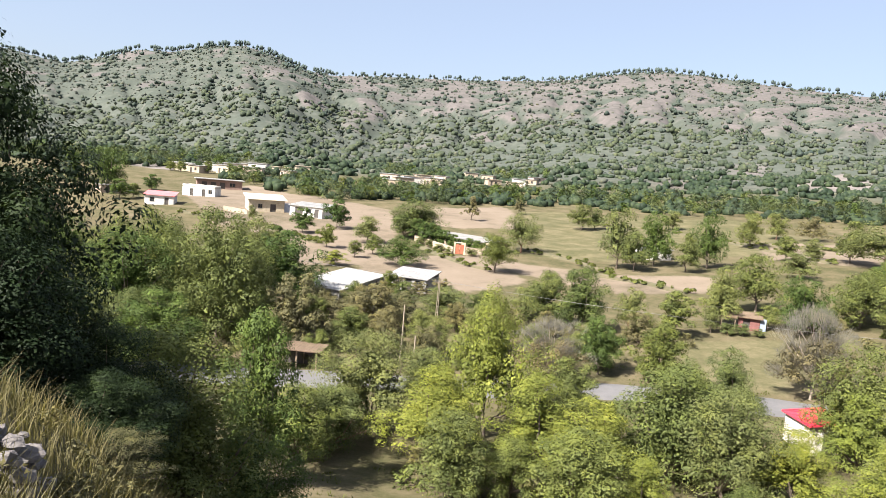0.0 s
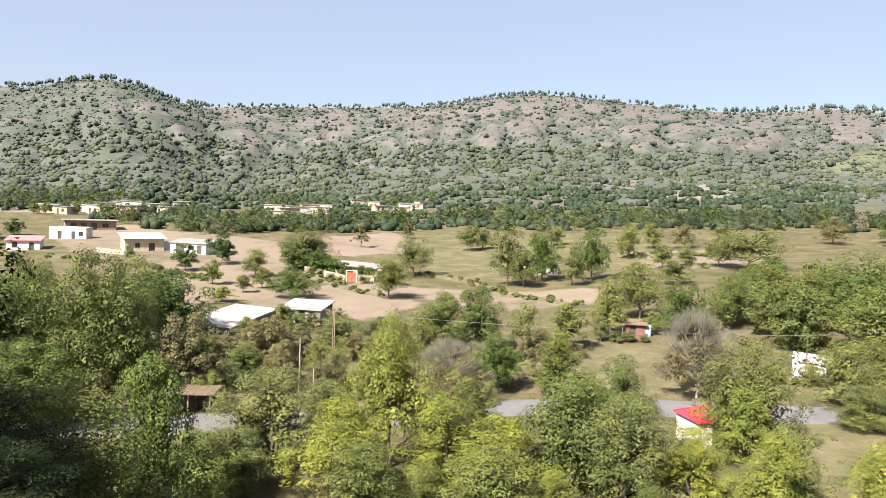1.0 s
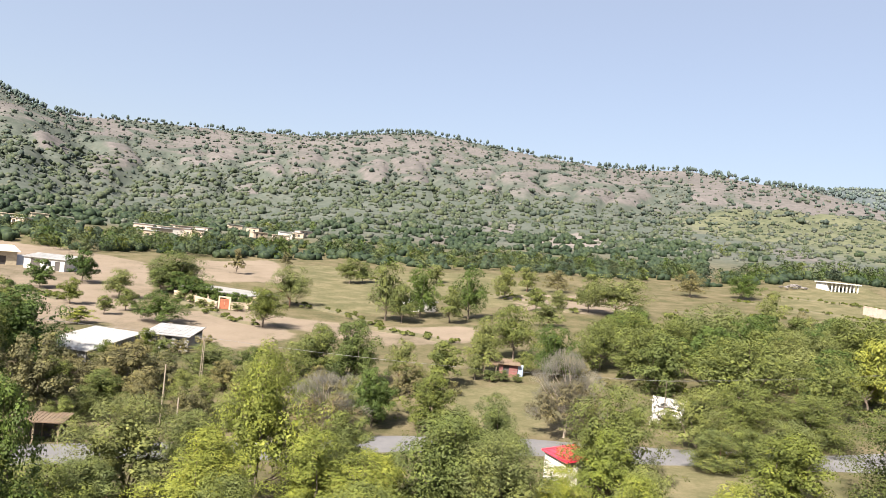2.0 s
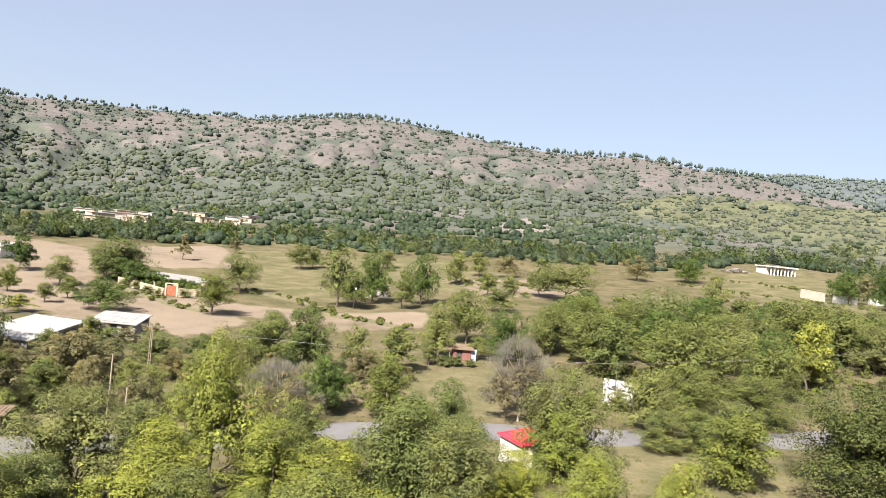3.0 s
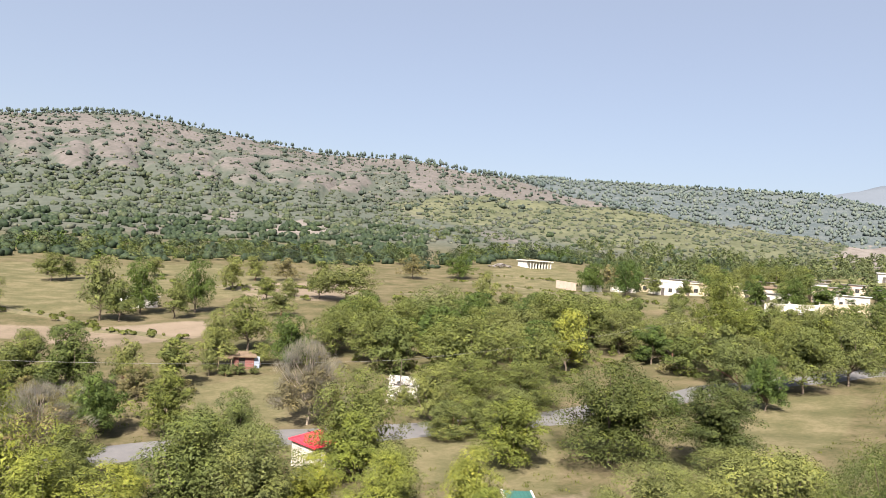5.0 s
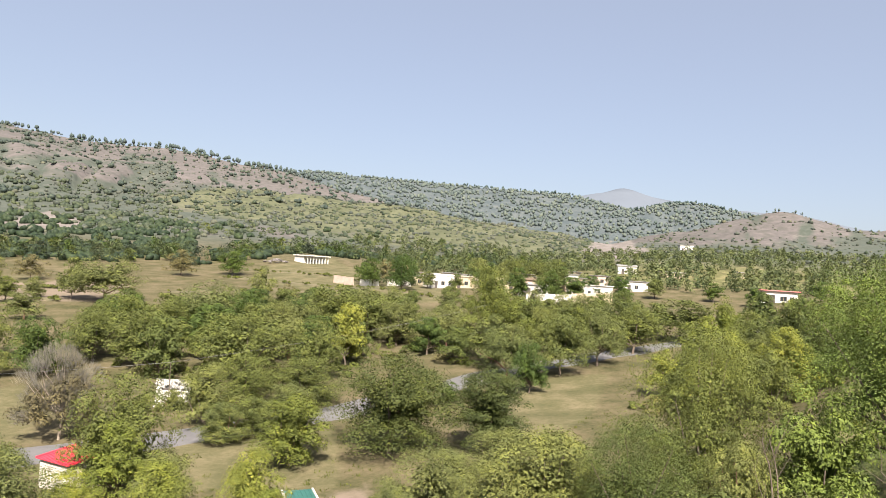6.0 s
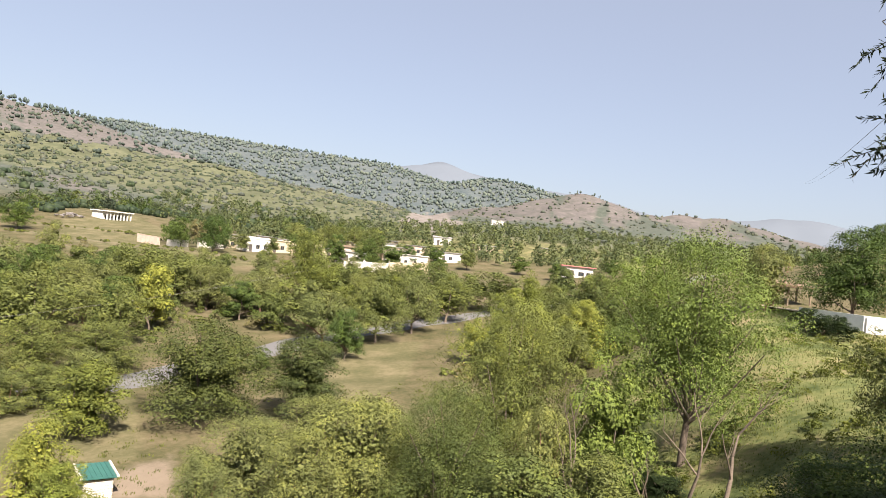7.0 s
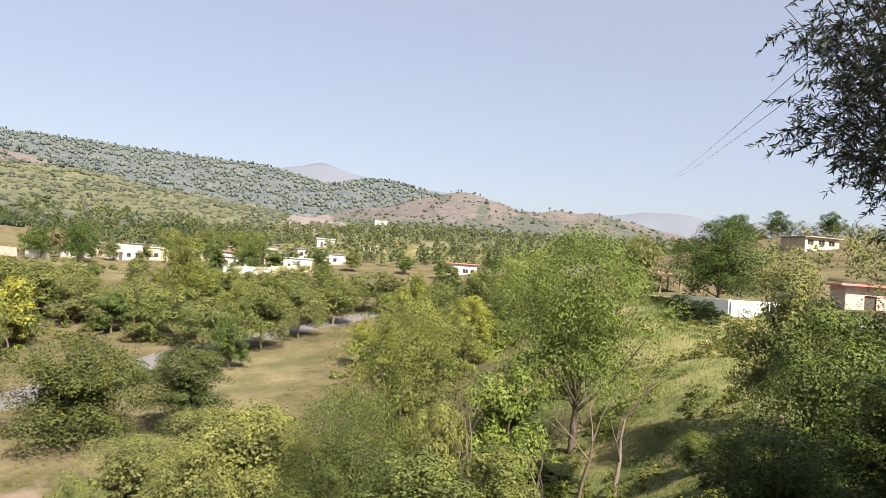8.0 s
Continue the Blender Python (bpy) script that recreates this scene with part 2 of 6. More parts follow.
def ground(x, y):
    """Height of the ground: valley floor, the viewer's hill, the village benches and the hills around."""
    x, y = np.asarray(x, float), np.asarray(y, float)
    d = np.hypot(x, y)
    floor = -0.8 + 0.05 * 12 * np.logaddexp(0, (y - 62) / 12) + (0.092 - 0.035 * soft_step(y, 60, 200)) * 15 * np.logaddexp(0, (x - 24) / 15)
    floor = np.minimum(floor, 34 + 0.006 * d)
    floor = floor + 1.5 * np.exp(-((x - 215) ** 2 + (y - 208) ** 2) / 45 ** 2)
    floor = floor + 14 * np.exp(-((x - 190) ** 2 + (y + 62) ** 2) / 55 ** 2)
    crest = -0.3 - 10 * soft_step(x, 0.5, 10) + 3 * soft_step(x, 40, 62) + 3.4 * soft_step(-x, 1.8, 5.0) - 8 * soft_step(-x, 12, 50)
    q = np.maximum(0, y - crest)
    hill = (17.5 - 4.5 * soft_step(x, 6, 36)) / (1 + (q / 15.0) ** 2.2) * soft_step(-np.abs(x), -190, -95)
    z = floor * (1 - 0.9 * np.exp(-(d / 30.0) ** 2)) + hill
    z = np.where(y < crest, z + 0.06 * np.minimum(crest - y, 60), z)
    z = z - 1.5 * np.exp(-((x - 27) ** 2 + (y - 1) ** 2) / 9 ** 2)
    z = z + 0.12 * waves(x, y, 17, 3) * soft_step(d, 6, 30) + 0.5 * waves(x, y, 70, 5) * soft_step(d, 90, 200)
    far = soft_step(d, 260, 520)
    rough = far * (7 * np.abs(waves(x, y, 210, 11)) + 5 * np.abs(waves(x, y, 95, 13)) + 1.3 * waves(x, y, 40, 17))
    hills = main_hill(x, y)
    for nodes, slope, top in ((BACK_RIDGE, 0.26, 40), (GREEN_SPUR, 0.17, 50), (RIGHT_HILL, 0.28, 7), (ROCK_SPUR, 0.2, 20), (FAR_RANGE, 0.3, 60)):
        hills = np.maximum(hills, tent(x, y, nodes, slope, top))
    k = 10.0
    lift = k * np.logaddexp(z / k, hills / k) - z
    lift = lift + soft_step(d, 2600, 3400) * (30 * waves(x, y, 900, 31) + 12 * waves(x, y, 330, 37)) * 0.6
    a = np.degrees(np.arctan2(-x, y))
    crest_keep = np.clip(1.0 - (lift + z) / 200, 0.2, 1) * (1 - 0.85 * (1 - below_crest(a, d)) * soft_step(a, -50, -40))
    return z + far * (lift + (rough - 6) * crest_keep * soft_step(lift, 2, 30)) + flank(x, y, d) * (4 - 10 * hollow(x, y) + 2.5 * np.abs(waves(x, y, 120, 19)) + 1.2 * waves(x, y, 55, 41))


def dryness(x, y, z):
    """1 on bare dry ribs of the slopes, 0 in green gullies and at their foot."""
    v = 0.74 + 0.3 * waves(x, y, 260, 23) + 0.3 * waves(x, y, 90, 29) - 0.75 * hollow(x, y) * soft_step(z, 30, 70) - 0.4 * soft_step(-x / np.maximum(y, 1), 0.1, 0.3)
    return np.clip(v - 0.5 * (1 - soft_step(z, 40, 100)) + 0.0015 * (z - 90) + 0.5 * soft_step(x, 520, 640) * (z > 30), 0, 1)


def inside(x, y, quad, soft):
    """1 inside a convex field outline, 0 outside, soft at the edge."""
    out = np.ones(np.shape(x))
    ring = [Vector(p) for p in quad]
    turn = sum((b.x - a.x) * (b.y + a.y) for a, b in zip(ring, ring[1:] + ring[:1]))
    for a, b in zip(ring, ring[1:] + ring[:1]):
        n = Vector((b.y - a.y, a.x - b.x)).normalized() * (1 if turn < 0 else -1)
        out = np.minimum(out, soft_step(-((x - a.x) * n.x + (y - a.y) * n.y), -soft, soft))
    return out


SOIL_FIELDS = [
    [(-78, 184), (-66, 253), (-39, 229), (-20, 169), (-25, 110), (-49, 159)],
    [(-44, 239), (-14, 211), (-9, 159), (-12, 121), (-24, 115)],
    [(-2, 232), (23, 251), (22, 187), (-1, 179)],
    [(11, 138), (30, 128), (25, 113), (13, 125)],
    [(26, 127), (51, 128), (43, 113), (28, 110)],
    [(-13, 129), (10, 143), (15, 116), (3, 103), (-11, 106)],
    [(78, 180), (117, 176), (89, 136), (69, 151)],
    [(38, 36), (42, 35), (36, 29), (34, 33)],
]
MEADOWS = [
    [(27, 236), (51, 238), (35, 142), (21, 145)],
    [(29, 84), (43, 86), (33, 65), (25, 70)],
    [(51, 233), (94, 233), (98, 160), (83, 134), (63, 156), (33, 138)],
    [(79, 44), (91, 34), (66, 27), (54, 29)],
    [(182, 196), (236, 211), (165, 111), (147, 87), (134, 102), (144, 160)],
    [(42, 58), (53, 48), (40, 36), (33, 46)],
    [(52, -5), (54, -9), (38, -6), (44, -3)],
]
STONY = [
    [(171, 367), (229, 423), (222, 366), (196, 340)],
    [(400, 165), (1306, 477), (415, 128), (331, 112)],
    [(-128, 301), (-136, 365), (-107, 322), (-106, 285)],
]

bearings = np.concatenate([np.arange(-180, -126, 2.0), np.arange(-126, 46, 0.4), np.arange(46, 180, 2.0)])
ranges = np.concatenate([[0.0], np.linspace(0.8, 12, 22), np.geomspace(12.6, 60, 50), np.geomspace(61, 330, 95), np.geomspace(336, 2200, 130), np.geomspace(2260, 4950, 22)])
na, nr = len(bearings), len(ranges)
az_grid, d_grid = np.meshgrid(np.radians(bearings), ranges)
gx, gy = -np.sin(az_grid) * d_grid, np.cos(az_grid) * d_grid
gz = ground(gx, gy)
verts = np.stack([gx, gy, gz], -1).reshape(-1, 3)
i, j = np.meshgrid(np.arange(nr - 1), np.arange(na), indexing="ij")
k = (j + 1) % na
faces = np.stack([i * na + j, (i + 1) * na + j, (i + 1) * na + k, i * na + k], -1).reshape(-1, 4)


def raw_mesh(name, verts, faces, smooth=True):
    """A mesh from arrays of corners and equal-sided faces."""
    me = bpy.data.meshes.new(name)
    n = faces.shape[1]
    me.vertices.add(len(verts))
    me.vertices.foreach_set("co", np.ascontiguousarray(verts, np.float32).ravel())
    me.loops.add(faces.size)
    me.loops.foreach_set("vertex_index", np.ascontiguousarray(faces, np.int32).ravel())
    me.polygons.add(len(faces))
    me.polygons.foreach_set("loop_start", np.arange(0, faces.size, n, dtype=np.int32))
    me.polygons.foreach_set("use_smooth", np.full(len(faces), smooth))
    me.update(calc_edges=True)
    return me


ground_mesh = raw_mesh("ground", verts, faces)


def store(me, name, values):
    me.attributes.new(name, "FLOAT", "POINT").data.foreach_set("value", np.ascontiguousarray(values, np.float32).ravel())


soil, meadow, stony = np.zeros(gx.shape), np.zeros(gx.shape), np.zeros(gx.shape)
for field in SOIL_FIELDS:
    soil = np.maximum(soil, inside(gx, gy, field, 2.5))
for field in MEADOWS:
    meadow = np.maximum(meadow, inside(gx, gy, field, 2.0))
for field in STONY:
    stony = np.maximum(stony, inside(gx, gy, field, 8.0))
slope_part = soft_step(d_grid, 300, 420)
bare_soil = slope_part * dryness(gx, gy, gz)


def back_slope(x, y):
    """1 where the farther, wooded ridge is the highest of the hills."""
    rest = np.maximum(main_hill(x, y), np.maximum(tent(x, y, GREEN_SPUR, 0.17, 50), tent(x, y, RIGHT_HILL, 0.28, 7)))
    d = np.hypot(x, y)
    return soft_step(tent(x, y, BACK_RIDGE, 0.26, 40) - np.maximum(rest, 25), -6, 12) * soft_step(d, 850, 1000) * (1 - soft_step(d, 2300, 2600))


back_part = back_slope(gx, gy)
store(ground_mesh, "soil", soil)
store(ground_mesh, "meadow", meadow)
store(ground_mesh, "stony", stony)
store(ground_mesh, "hillside", slope_part)
store(ground_mesh, "dry_slope", bare_soil)
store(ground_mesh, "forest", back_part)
lush = np.maximum(inside(gx, gy, [(14, 7), (70, 6), (72, -16), (16, -16)], 3.0), 0.5 * soft_step(d_grid, 205, 240) * soft_step(gx, 120, 190) * (1 - soft_step(gy, 95, 150)))
store(ground_mesh, "lush", lush)
spur_height = tent(gx, gy, GREEN_SPUR, 0.17, 50)
spur = soft_step(spur_height - np.maximum(main_hill(gx, gy), tent(gx, gy, RIGHT_HILL, 0.28, 7)), -4, 10) * soft_step(spur_height, 8, 26) * soft_step(d_grid, 330, 420) * (1 - soft_step(d_grid, 850, 1000)) * soft_step(gx, 250, 400)
store(ground_mesh, "spur", spur)
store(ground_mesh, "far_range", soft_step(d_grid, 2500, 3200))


def ground_material():
    m, nt, bsdf, _ = material("valley_ground")

    def part_of(name):
        a = nt.nodes.new("ShaderNodeAttribute")
        a.attribute_name = name
        return a.outputs["Fac"]

    def edge(fac, ragged):
        """A field's edge made uneven by noise."""
        v = math_node(nt, "ADD", fac, math_node(nt, "MULTIPLY", math_node(nt, "SUBTRACT", ragged, 0.5), 0.9))
        s = nt.nodes.new("ShaderNodeMapRange")
        s.inputs["From Min"].default_value, s.inputs["From Max"].default_value = 0.35, 0.65
        nt.links.new(v, s.inputs["Value"])
        return s.outputs[0]

    tuft = noise_node(nt, 0.5, 6, 0.7)
    patch = noise_node(nt, 5.0, 5, 0.65)
    wide = noise_node(nt, 38.0, 5, 0.6)
    huge = noise_node(nt, 130.0, 6, 0.65)
    mixn = math_node(nt, "ADD", math_node(nt, "MULTIPLY", tuft, 0.35), math_node(nt, "MULTIPLY", patch, 0.65))
    grass = ramp(nt, mixn, [(0.32, (0.040, 0.042, 0.018)), (0.44, (0.072, 0.066, 0.032)), (0.55, (0.109, 0.090, 0.052)), (0.7, (0.148, 0.116, 0.075))])
    soil_col = ramp(nt, math_node(nt, "ADD", math_node(nt, "MULTIPLY", mixn, 0.5), math_node(nt, "MULTIPLY", wide, 0.5)),
                    [(0.36, (0.08, 0.07, 0.043)), (0.42, (0.125, 0.1, 0.071)), (0.5, (0.165, 0.13, 0.097)), (0.66, (0.205, 0.162, 0.125))])
    meadow_col = ramp(nt, mixn, [(0.34, (0.062, 0.063, 0.029)), (0.48, (0.094, 0.086, 0.044)), (0.56, (0.124, 0.107, 0.060)), (0.68, (0.160, 0.131, 0.079))])
    stone_col = ramp(nt, mixn, [(0.35, (0.104, 0.089, 0.080)), (0.6, (0.184, 0.163, 0.150))])
    # Hillside scrub and dry ground: haze added to the colours, greyer and bluer.
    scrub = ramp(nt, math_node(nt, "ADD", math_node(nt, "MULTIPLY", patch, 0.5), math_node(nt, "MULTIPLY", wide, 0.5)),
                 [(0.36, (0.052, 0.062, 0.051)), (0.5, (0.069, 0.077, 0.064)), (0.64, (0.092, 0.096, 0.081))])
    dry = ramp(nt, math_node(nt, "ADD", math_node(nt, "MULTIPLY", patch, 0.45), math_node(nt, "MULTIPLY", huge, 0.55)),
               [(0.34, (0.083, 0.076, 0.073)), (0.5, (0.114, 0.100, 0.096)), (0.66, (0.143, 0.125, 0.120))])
    col = blend(nt, edge(part_of("meadow"), patch), grass, meadow_col)
    col = blend(nt, edge(part_of("soil"), patch), col, soil_col)
    lush_col = ramp(nt, mixn, [(0.36, (0.043, 0.057, 0.019)), (0.44, (0.086, 0.101, 0.036)), (0.52, (0.142, 0.144, 0.057)), (0.6, (0.194, 0.163, 0.086)), (0.68, (0.224, 0.172, 0.103))])
    col = blend(nt, edge(part_of("lush"), patch), col, lush_col)
    hill = blend(nt, edge(part_of("dry_slope"), wide), scrub, dry)
    tussock = ramp(nt, noise_node(nt, 8.0, 3, 0.6), [(0.44, (0, 0, 0)), (0.6, (1, 1, 1))])
    hill = blend(nt, math_node(nt, "MULTIPLY", tussock, 0.38), hill, (0.053, 0.058, 0.045))
    rock = ramp(nt, noise_node(nt, 21.0, 5, 0.7), [(0.6, (0, 0, 0)), (0.68, (1, 1, 1))])
    hill = blend(nt, math_node(nt, "MULTIPLY", rock, 0.5), hill, (0.146, 0.133, 0.119))
    spur_col = ramp(nt, math_node(nt, "ADD", math_node(nt, "MULTIPLY", patch, 0.5), math_node(nt, "MULTIPLY", wide, 0.5)),
                    [(0.38, (0.061, 0.066, 0.039)), (0.5, (0.085, 0.089, 0.053)), (0.62, (0.118, 0.117, 0.072))])
    hill = blend(nt, edge(part_of("spur"), wide), hill, spur_col)
    # Wooded ground of the farther ridge, with the same distance haze mixed in.
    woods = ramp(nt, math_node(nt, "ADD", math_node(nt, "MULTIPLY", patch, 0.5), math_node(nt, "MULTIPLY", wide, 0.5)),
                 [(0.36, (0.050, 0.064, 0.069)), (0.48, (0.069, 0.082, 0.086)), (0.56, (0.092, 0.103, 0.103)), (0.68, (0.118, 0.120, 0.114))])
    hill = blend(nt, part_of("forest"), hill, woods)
    # Far mountains: blue-grey of distance haze painted as their base colour.
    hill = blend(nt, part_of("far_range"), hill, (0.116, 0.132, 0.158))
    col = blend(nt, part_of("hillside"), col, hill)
    col = blend(nt, edge(part_of("stony"), wide), col, stone_col)
    nt.links.new(col, bsdf.inputs["Base Color"])
    bsdf.inputs["Roughness"].default_value = 1.0
    bsdf.inputs["Specular IOR Level"].default_value = 0.1
    bump(nt, bsdf, mixn, 0.6, 0.25)
    return m


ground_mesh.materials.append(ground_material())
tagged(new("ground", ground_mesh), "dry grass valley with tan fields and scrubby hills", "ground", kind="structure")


# ---- plants ----
def part(name, mesh, mat, parent, label=""):
    """Links a mesh as one part under its thing."""
    if isinstance(mesh, bmesh.types.BMesh):
        me = bpy.data.meshes.new(name)
        mesh.to_mesh(me)
        mesh.free()
        mesh = me
    if not mesh.materials:
        mesh.materials.append(mat)
    ob = new(name, mesh)
    ob.parent = parent
    return tagged(ob, label)


def thing(name, label, category, group="", kind=""):
    ob = new(name)
    ob.empty_display_size = 0.3
    return tagged(ob, label, category, group, kind)


def tube(verts, faces, points, radii, sides=6):
    """A tapered limb through the points, added to lists of corners and faces."""
    base = len(verts)
    pts = [Vector(p) for p in points]
    for n, (p, r) in enumerate(zip(pts, radii)):
        way = (pts[min(n + 1, len(pts) - 1)] - pts[max(n - 1, 0)]).normalized()
        q = way.to_track_quat("Z", "Y")
        for s in range(sides):
            a = 2 * math.pi * s / sides
            verts.append(p + q @ Vector((math.cos(a) * r, math.sin(a) * r, 0)))
    for n in range(len(pts) - 1):
        for s in range(sides):
            a, b = base + n * sides + s, base + n * sides + (s + 1) % sides
            faces.append((a, b, b + sides, a + sides))


def leaf_arrays(rng, centres, out_dirs, length, width, up=0.2, radial=False):
    """Small pointed leaves (or, radial, fine twigs) at the given places: corners and triangles."""
    n = len(centres)
    nor = out_dirs + rng.normal(size=(n, 3)) * 0.13 + np.array([0, 0, up])
    nor /= np.linalg.norm(nor, axis=1)[:, None] + 1e-9
    side = np.cross(nor, rng.normal(size=(n, 3)))
    side /= np.linalg.norm(side, axis=1)[:, None] + 1e-9
    along = nor if radial else np.cross(nor, side)
    size = rng.uniform(0.65, 1.2, (n, 1))
    le, wi = along * size * length / 2, side * size * width / 2
    v = np.stack([centres - le * 0.7 - wi, centres - le * 0.7 + wi, centres + le * 1.3], 1).reshape(-1, 3)
    return v, np.arange(n * 3).reshape(-1, 3)


def crown_arrays(rng, clumps, leaves, length, width, height, low, top_shape=1.0, ragged=0.35, spread=0.24):
    """Places and outward directions of the leaves of a crown made of uneven clumps; also the clump centres."""
    z = rng.uniform(0.0, 1.0, clumps) ** 1.1
    belly = 0.34
    s = np.clip((z - belly) / (1 - belly), 0, 1)
    profile = np.where(z < belly, 0.8 + 0.2 * np.sqrt(np.clip(z / belly, 0, 1)), np.sqrt(np.maximum(0, 1 - s * s)) * top_shape + (1 - s) ** 1.1 * (1 - top_shape))
    a = rng.uniform(0, 2 * math.pi, clumps)
    lobes = 1 + ragged * 0.45 * np.sin(a * 3 + rng.uniform(0, 6)) * np.sin(z * 7 + rng.uniform(0, 6)) + ragged * rng.normal(size=clumps) * 0.22
    r = profile * lobes * rng.uniform(0.15, 1.0, clumps) ** 0.42 * (1 - spread * 0.75)
    centre = np.stack([np.cos(a) * r * width / 2, np.sin(a) * r * width / 2, low + (height - low) * (spread * 0.5 + z * (1 - spread * 0.75)) * (1 + ragged * 0.05 * rng.normal(size=clumps))], 1)
    rad = spread * rng.uniform(0.65, 1.4, clumps) * (width * 0.3 + (height - low) * 0.2)
    which = rng.choice(clumps, leaves, p=rad ** 2 / (rad ** 2).sum())
    d = rng.normal(size=(leaves, 3))
    d /= np.linalg.norm(d, axis=1)[:, None]
    d[:, 2] = np.where(d[:, 2] < -0.35, -d[:, 2], d[:, 2])  # few leaves hang under a clump
    q = rng.uniform(0.25, 1.1, (leaves, 1)) ** 0.42
    p = centre[which] + d * q * rad[which][:, None]
    p[:, 2] = np.maximum(p[:, 2], low * 0.5)
    return p, d, centre


def make_tree_meshes(seed, kind, lod, large=False):
    """Trunk and crown meshes of one plant, for the given kind and fineness."""
    rng = np.random.default_rng(seed)
    width, height = (10.5, 9.5) if large else (6.0, 6.5)
    more = 1.9 if large else 1.0
    clumps = int({"close": 130, "near": 92, "mid": 66, "far": 38}[lod] * (1.7 if large else 1))
    leaves = int({"close": 27000, "near": 15500, "mid": 9000, "far": 3800}[lod] * more)
    length = {"close": 0.092, "near": 0.14, "mid": 0.185, "far": 0.265}[lod]
    slim = 0.68
    low, shape, spread, ragged = (0.09 if lod == "far" else 0.0) * height, 1.0, 0.225, 0.5
    width *= 1.05
    if lod == "far":
        spread, ragged = 0.26, 0.4
    if large:
        spread *= 0.86
    if kind == "round":
        spread, ragged, slim, leaves = 0.22, 0.25, 0.6, int(leaves * 1.3)
    elif kind == "lime":
        low, spread, ragged = 0.14 * height, 0.2, 0.7
    elif kind == "yellow":
        shape, ragged, slim, spread = 0.35, 0.7, 0.42, 0.175
    elif kind == "olive":
        ragged, slim, leaves = 0.5, 0.45, int(leaves * 1.1)
    elif kind in ("dark", "deep"):
        low, spread = 0.04 * height, 0.2
    elif kind == "brown":
        ragged, leaves, spread = 0.6, int(leaves * 0.7), 0.17
    elif kind == "bare":
        low, leaves, spread, slim = 0.16 * height, int(leaves * 1.0), 0.2, 0.045
        width *= 1.15
        length *= 2.4
    elif kind == "bush":
        low = 0.02
    p, d, centre = crown_arrays(rng, clumps, leaves, length, width, height, low, shape, ragged, spread)
    v, f = leaf_arrays(rng, p, (p - np.array([0, 0, low])) / height * 1.6 if kind == "bare" else d, length, length * slim, radial=kind == "bare")
    if kind != "bare":  # larger leaves fill the heart of each clump
        inner = rng.choice(len(p), int(leaves * 0.3), replace=False)
        axis = np.array([0, 0, low + 0.42 * (height - low)])
        heart = axis + (p[inner] - axis) * rng.uniform(0.3, 0.7, (len(inner), 1))
        iv, jf = leaf_arrays(rng, heart, d[inner], length * 1.6, length * 1.3)
        v, f = np.concatenate([v, iv]), np.concatenate([f, jf + len(v)])
    crown = raw_mesh("crown", v, f, False)
    tv, tf = [], []
    lean = rng.normal(size=2) * 0.25
    fork = Vector((lean[0], lean[1], low + 0.12 * height))
    thick = 0.019 * height * (0.8 if kind == "bare" else 1)
    sides = {"close": 8, "near": 8, "mid": 6, "far": 5}[lod]
    tube(tv, tf, [(0, 0, -0.4), (lean[0] * 0.3, lean[1] * 0.3, fork.z * 0.5), fork], [thick * 1.35, thick, thick * 0.85], sides)
    limbs = {"close": 20, "near": 16, "mid": 10, "far": 6}[lod] * (3 if kind == "bare" else 1)
    for tip in centre[rng.choice(len(centre), min(limbs, len(centre)), replace=False)]:
        tip = Vector(tip)
        bend = fork.lerp(tip, 0.5) + Vector(rng.normal(size=3)) * 0.22 - Vector((0, 0, 0.15))
        tube(tv, tf, [fork - Vector((0, 0, rng.uniform(0, 0.3) * fork.z)), bend, tip], [thick * 0.55, thick * 0.34, thick * 0.1], max(4, sides - 2))
    trunk = raw_mesh("trunk", np.array([tuple(q) for q in tv]), np.array(tf), True)
    return trunk, crown


LABELS = {
    "dark": "broad tree with dense dark green leaves", "deep": "dense tree with small leaves coloured dark for shade", "green": "leafy green tree with a rounded crown", "bright": "round tree with fresh bright green leaves",
    "olive": "grey-green thorny tree with fine leaves", "yellow": "tall tree with yellow-green sunlit leaves", "gold": "tree with golden yellow autumn leaves",
    "brown": "sparse tree with browning dry leaves", "round": "dense round olive-green tree with low branches", "lime": "large spreading tree with light green leaves", "bare": "almost leafless tree of greyish dry twigs",
}
PLANTS = {kind: [] for kind in LABELS}
PLANTS["dark"] += [(-8.3, 36, 8.8, 5), (65.7, -11.7, 7.7, 9.1), (16.7, 69.4, 5.7, 4.7), (75, 37.9, 6, 4.7), (-5.5, 122.2, 5, 9), (-28.3, 126.7, 4.7, 6.1), (42.2, 140.7, 10.2, 8.9), (51.9, 138.8, 10.2, 8.4), (-28.2, 152.7, 5.3, 6), (-22.7, 162.8, 6.5, 7), (151.3, 112.2, 8.6, 9.6), (-88.6, 195.1, 11.3, 11.6), (167.1, 137, 6.8, 7.4), (-99.5, 198.7, 9.1, 8.6), (-82.8, 209.8, 4.5, 5.9), (153.8, 178.6, 7.3, 11)]
PLANTS["bright"] += [(24.9, -4.2, 1.8, 2), (28.6, -3.7, 1.6, 2.2), (42.5, 43.5, 5.5, 6.4), (22, 67.7, 5.4, 5), (105.9, 60.3, 11.2, 8.6), (10.2, 123.4, 6.3, 8.1), (-20.6, 136.7, 4.3, 4.4)]
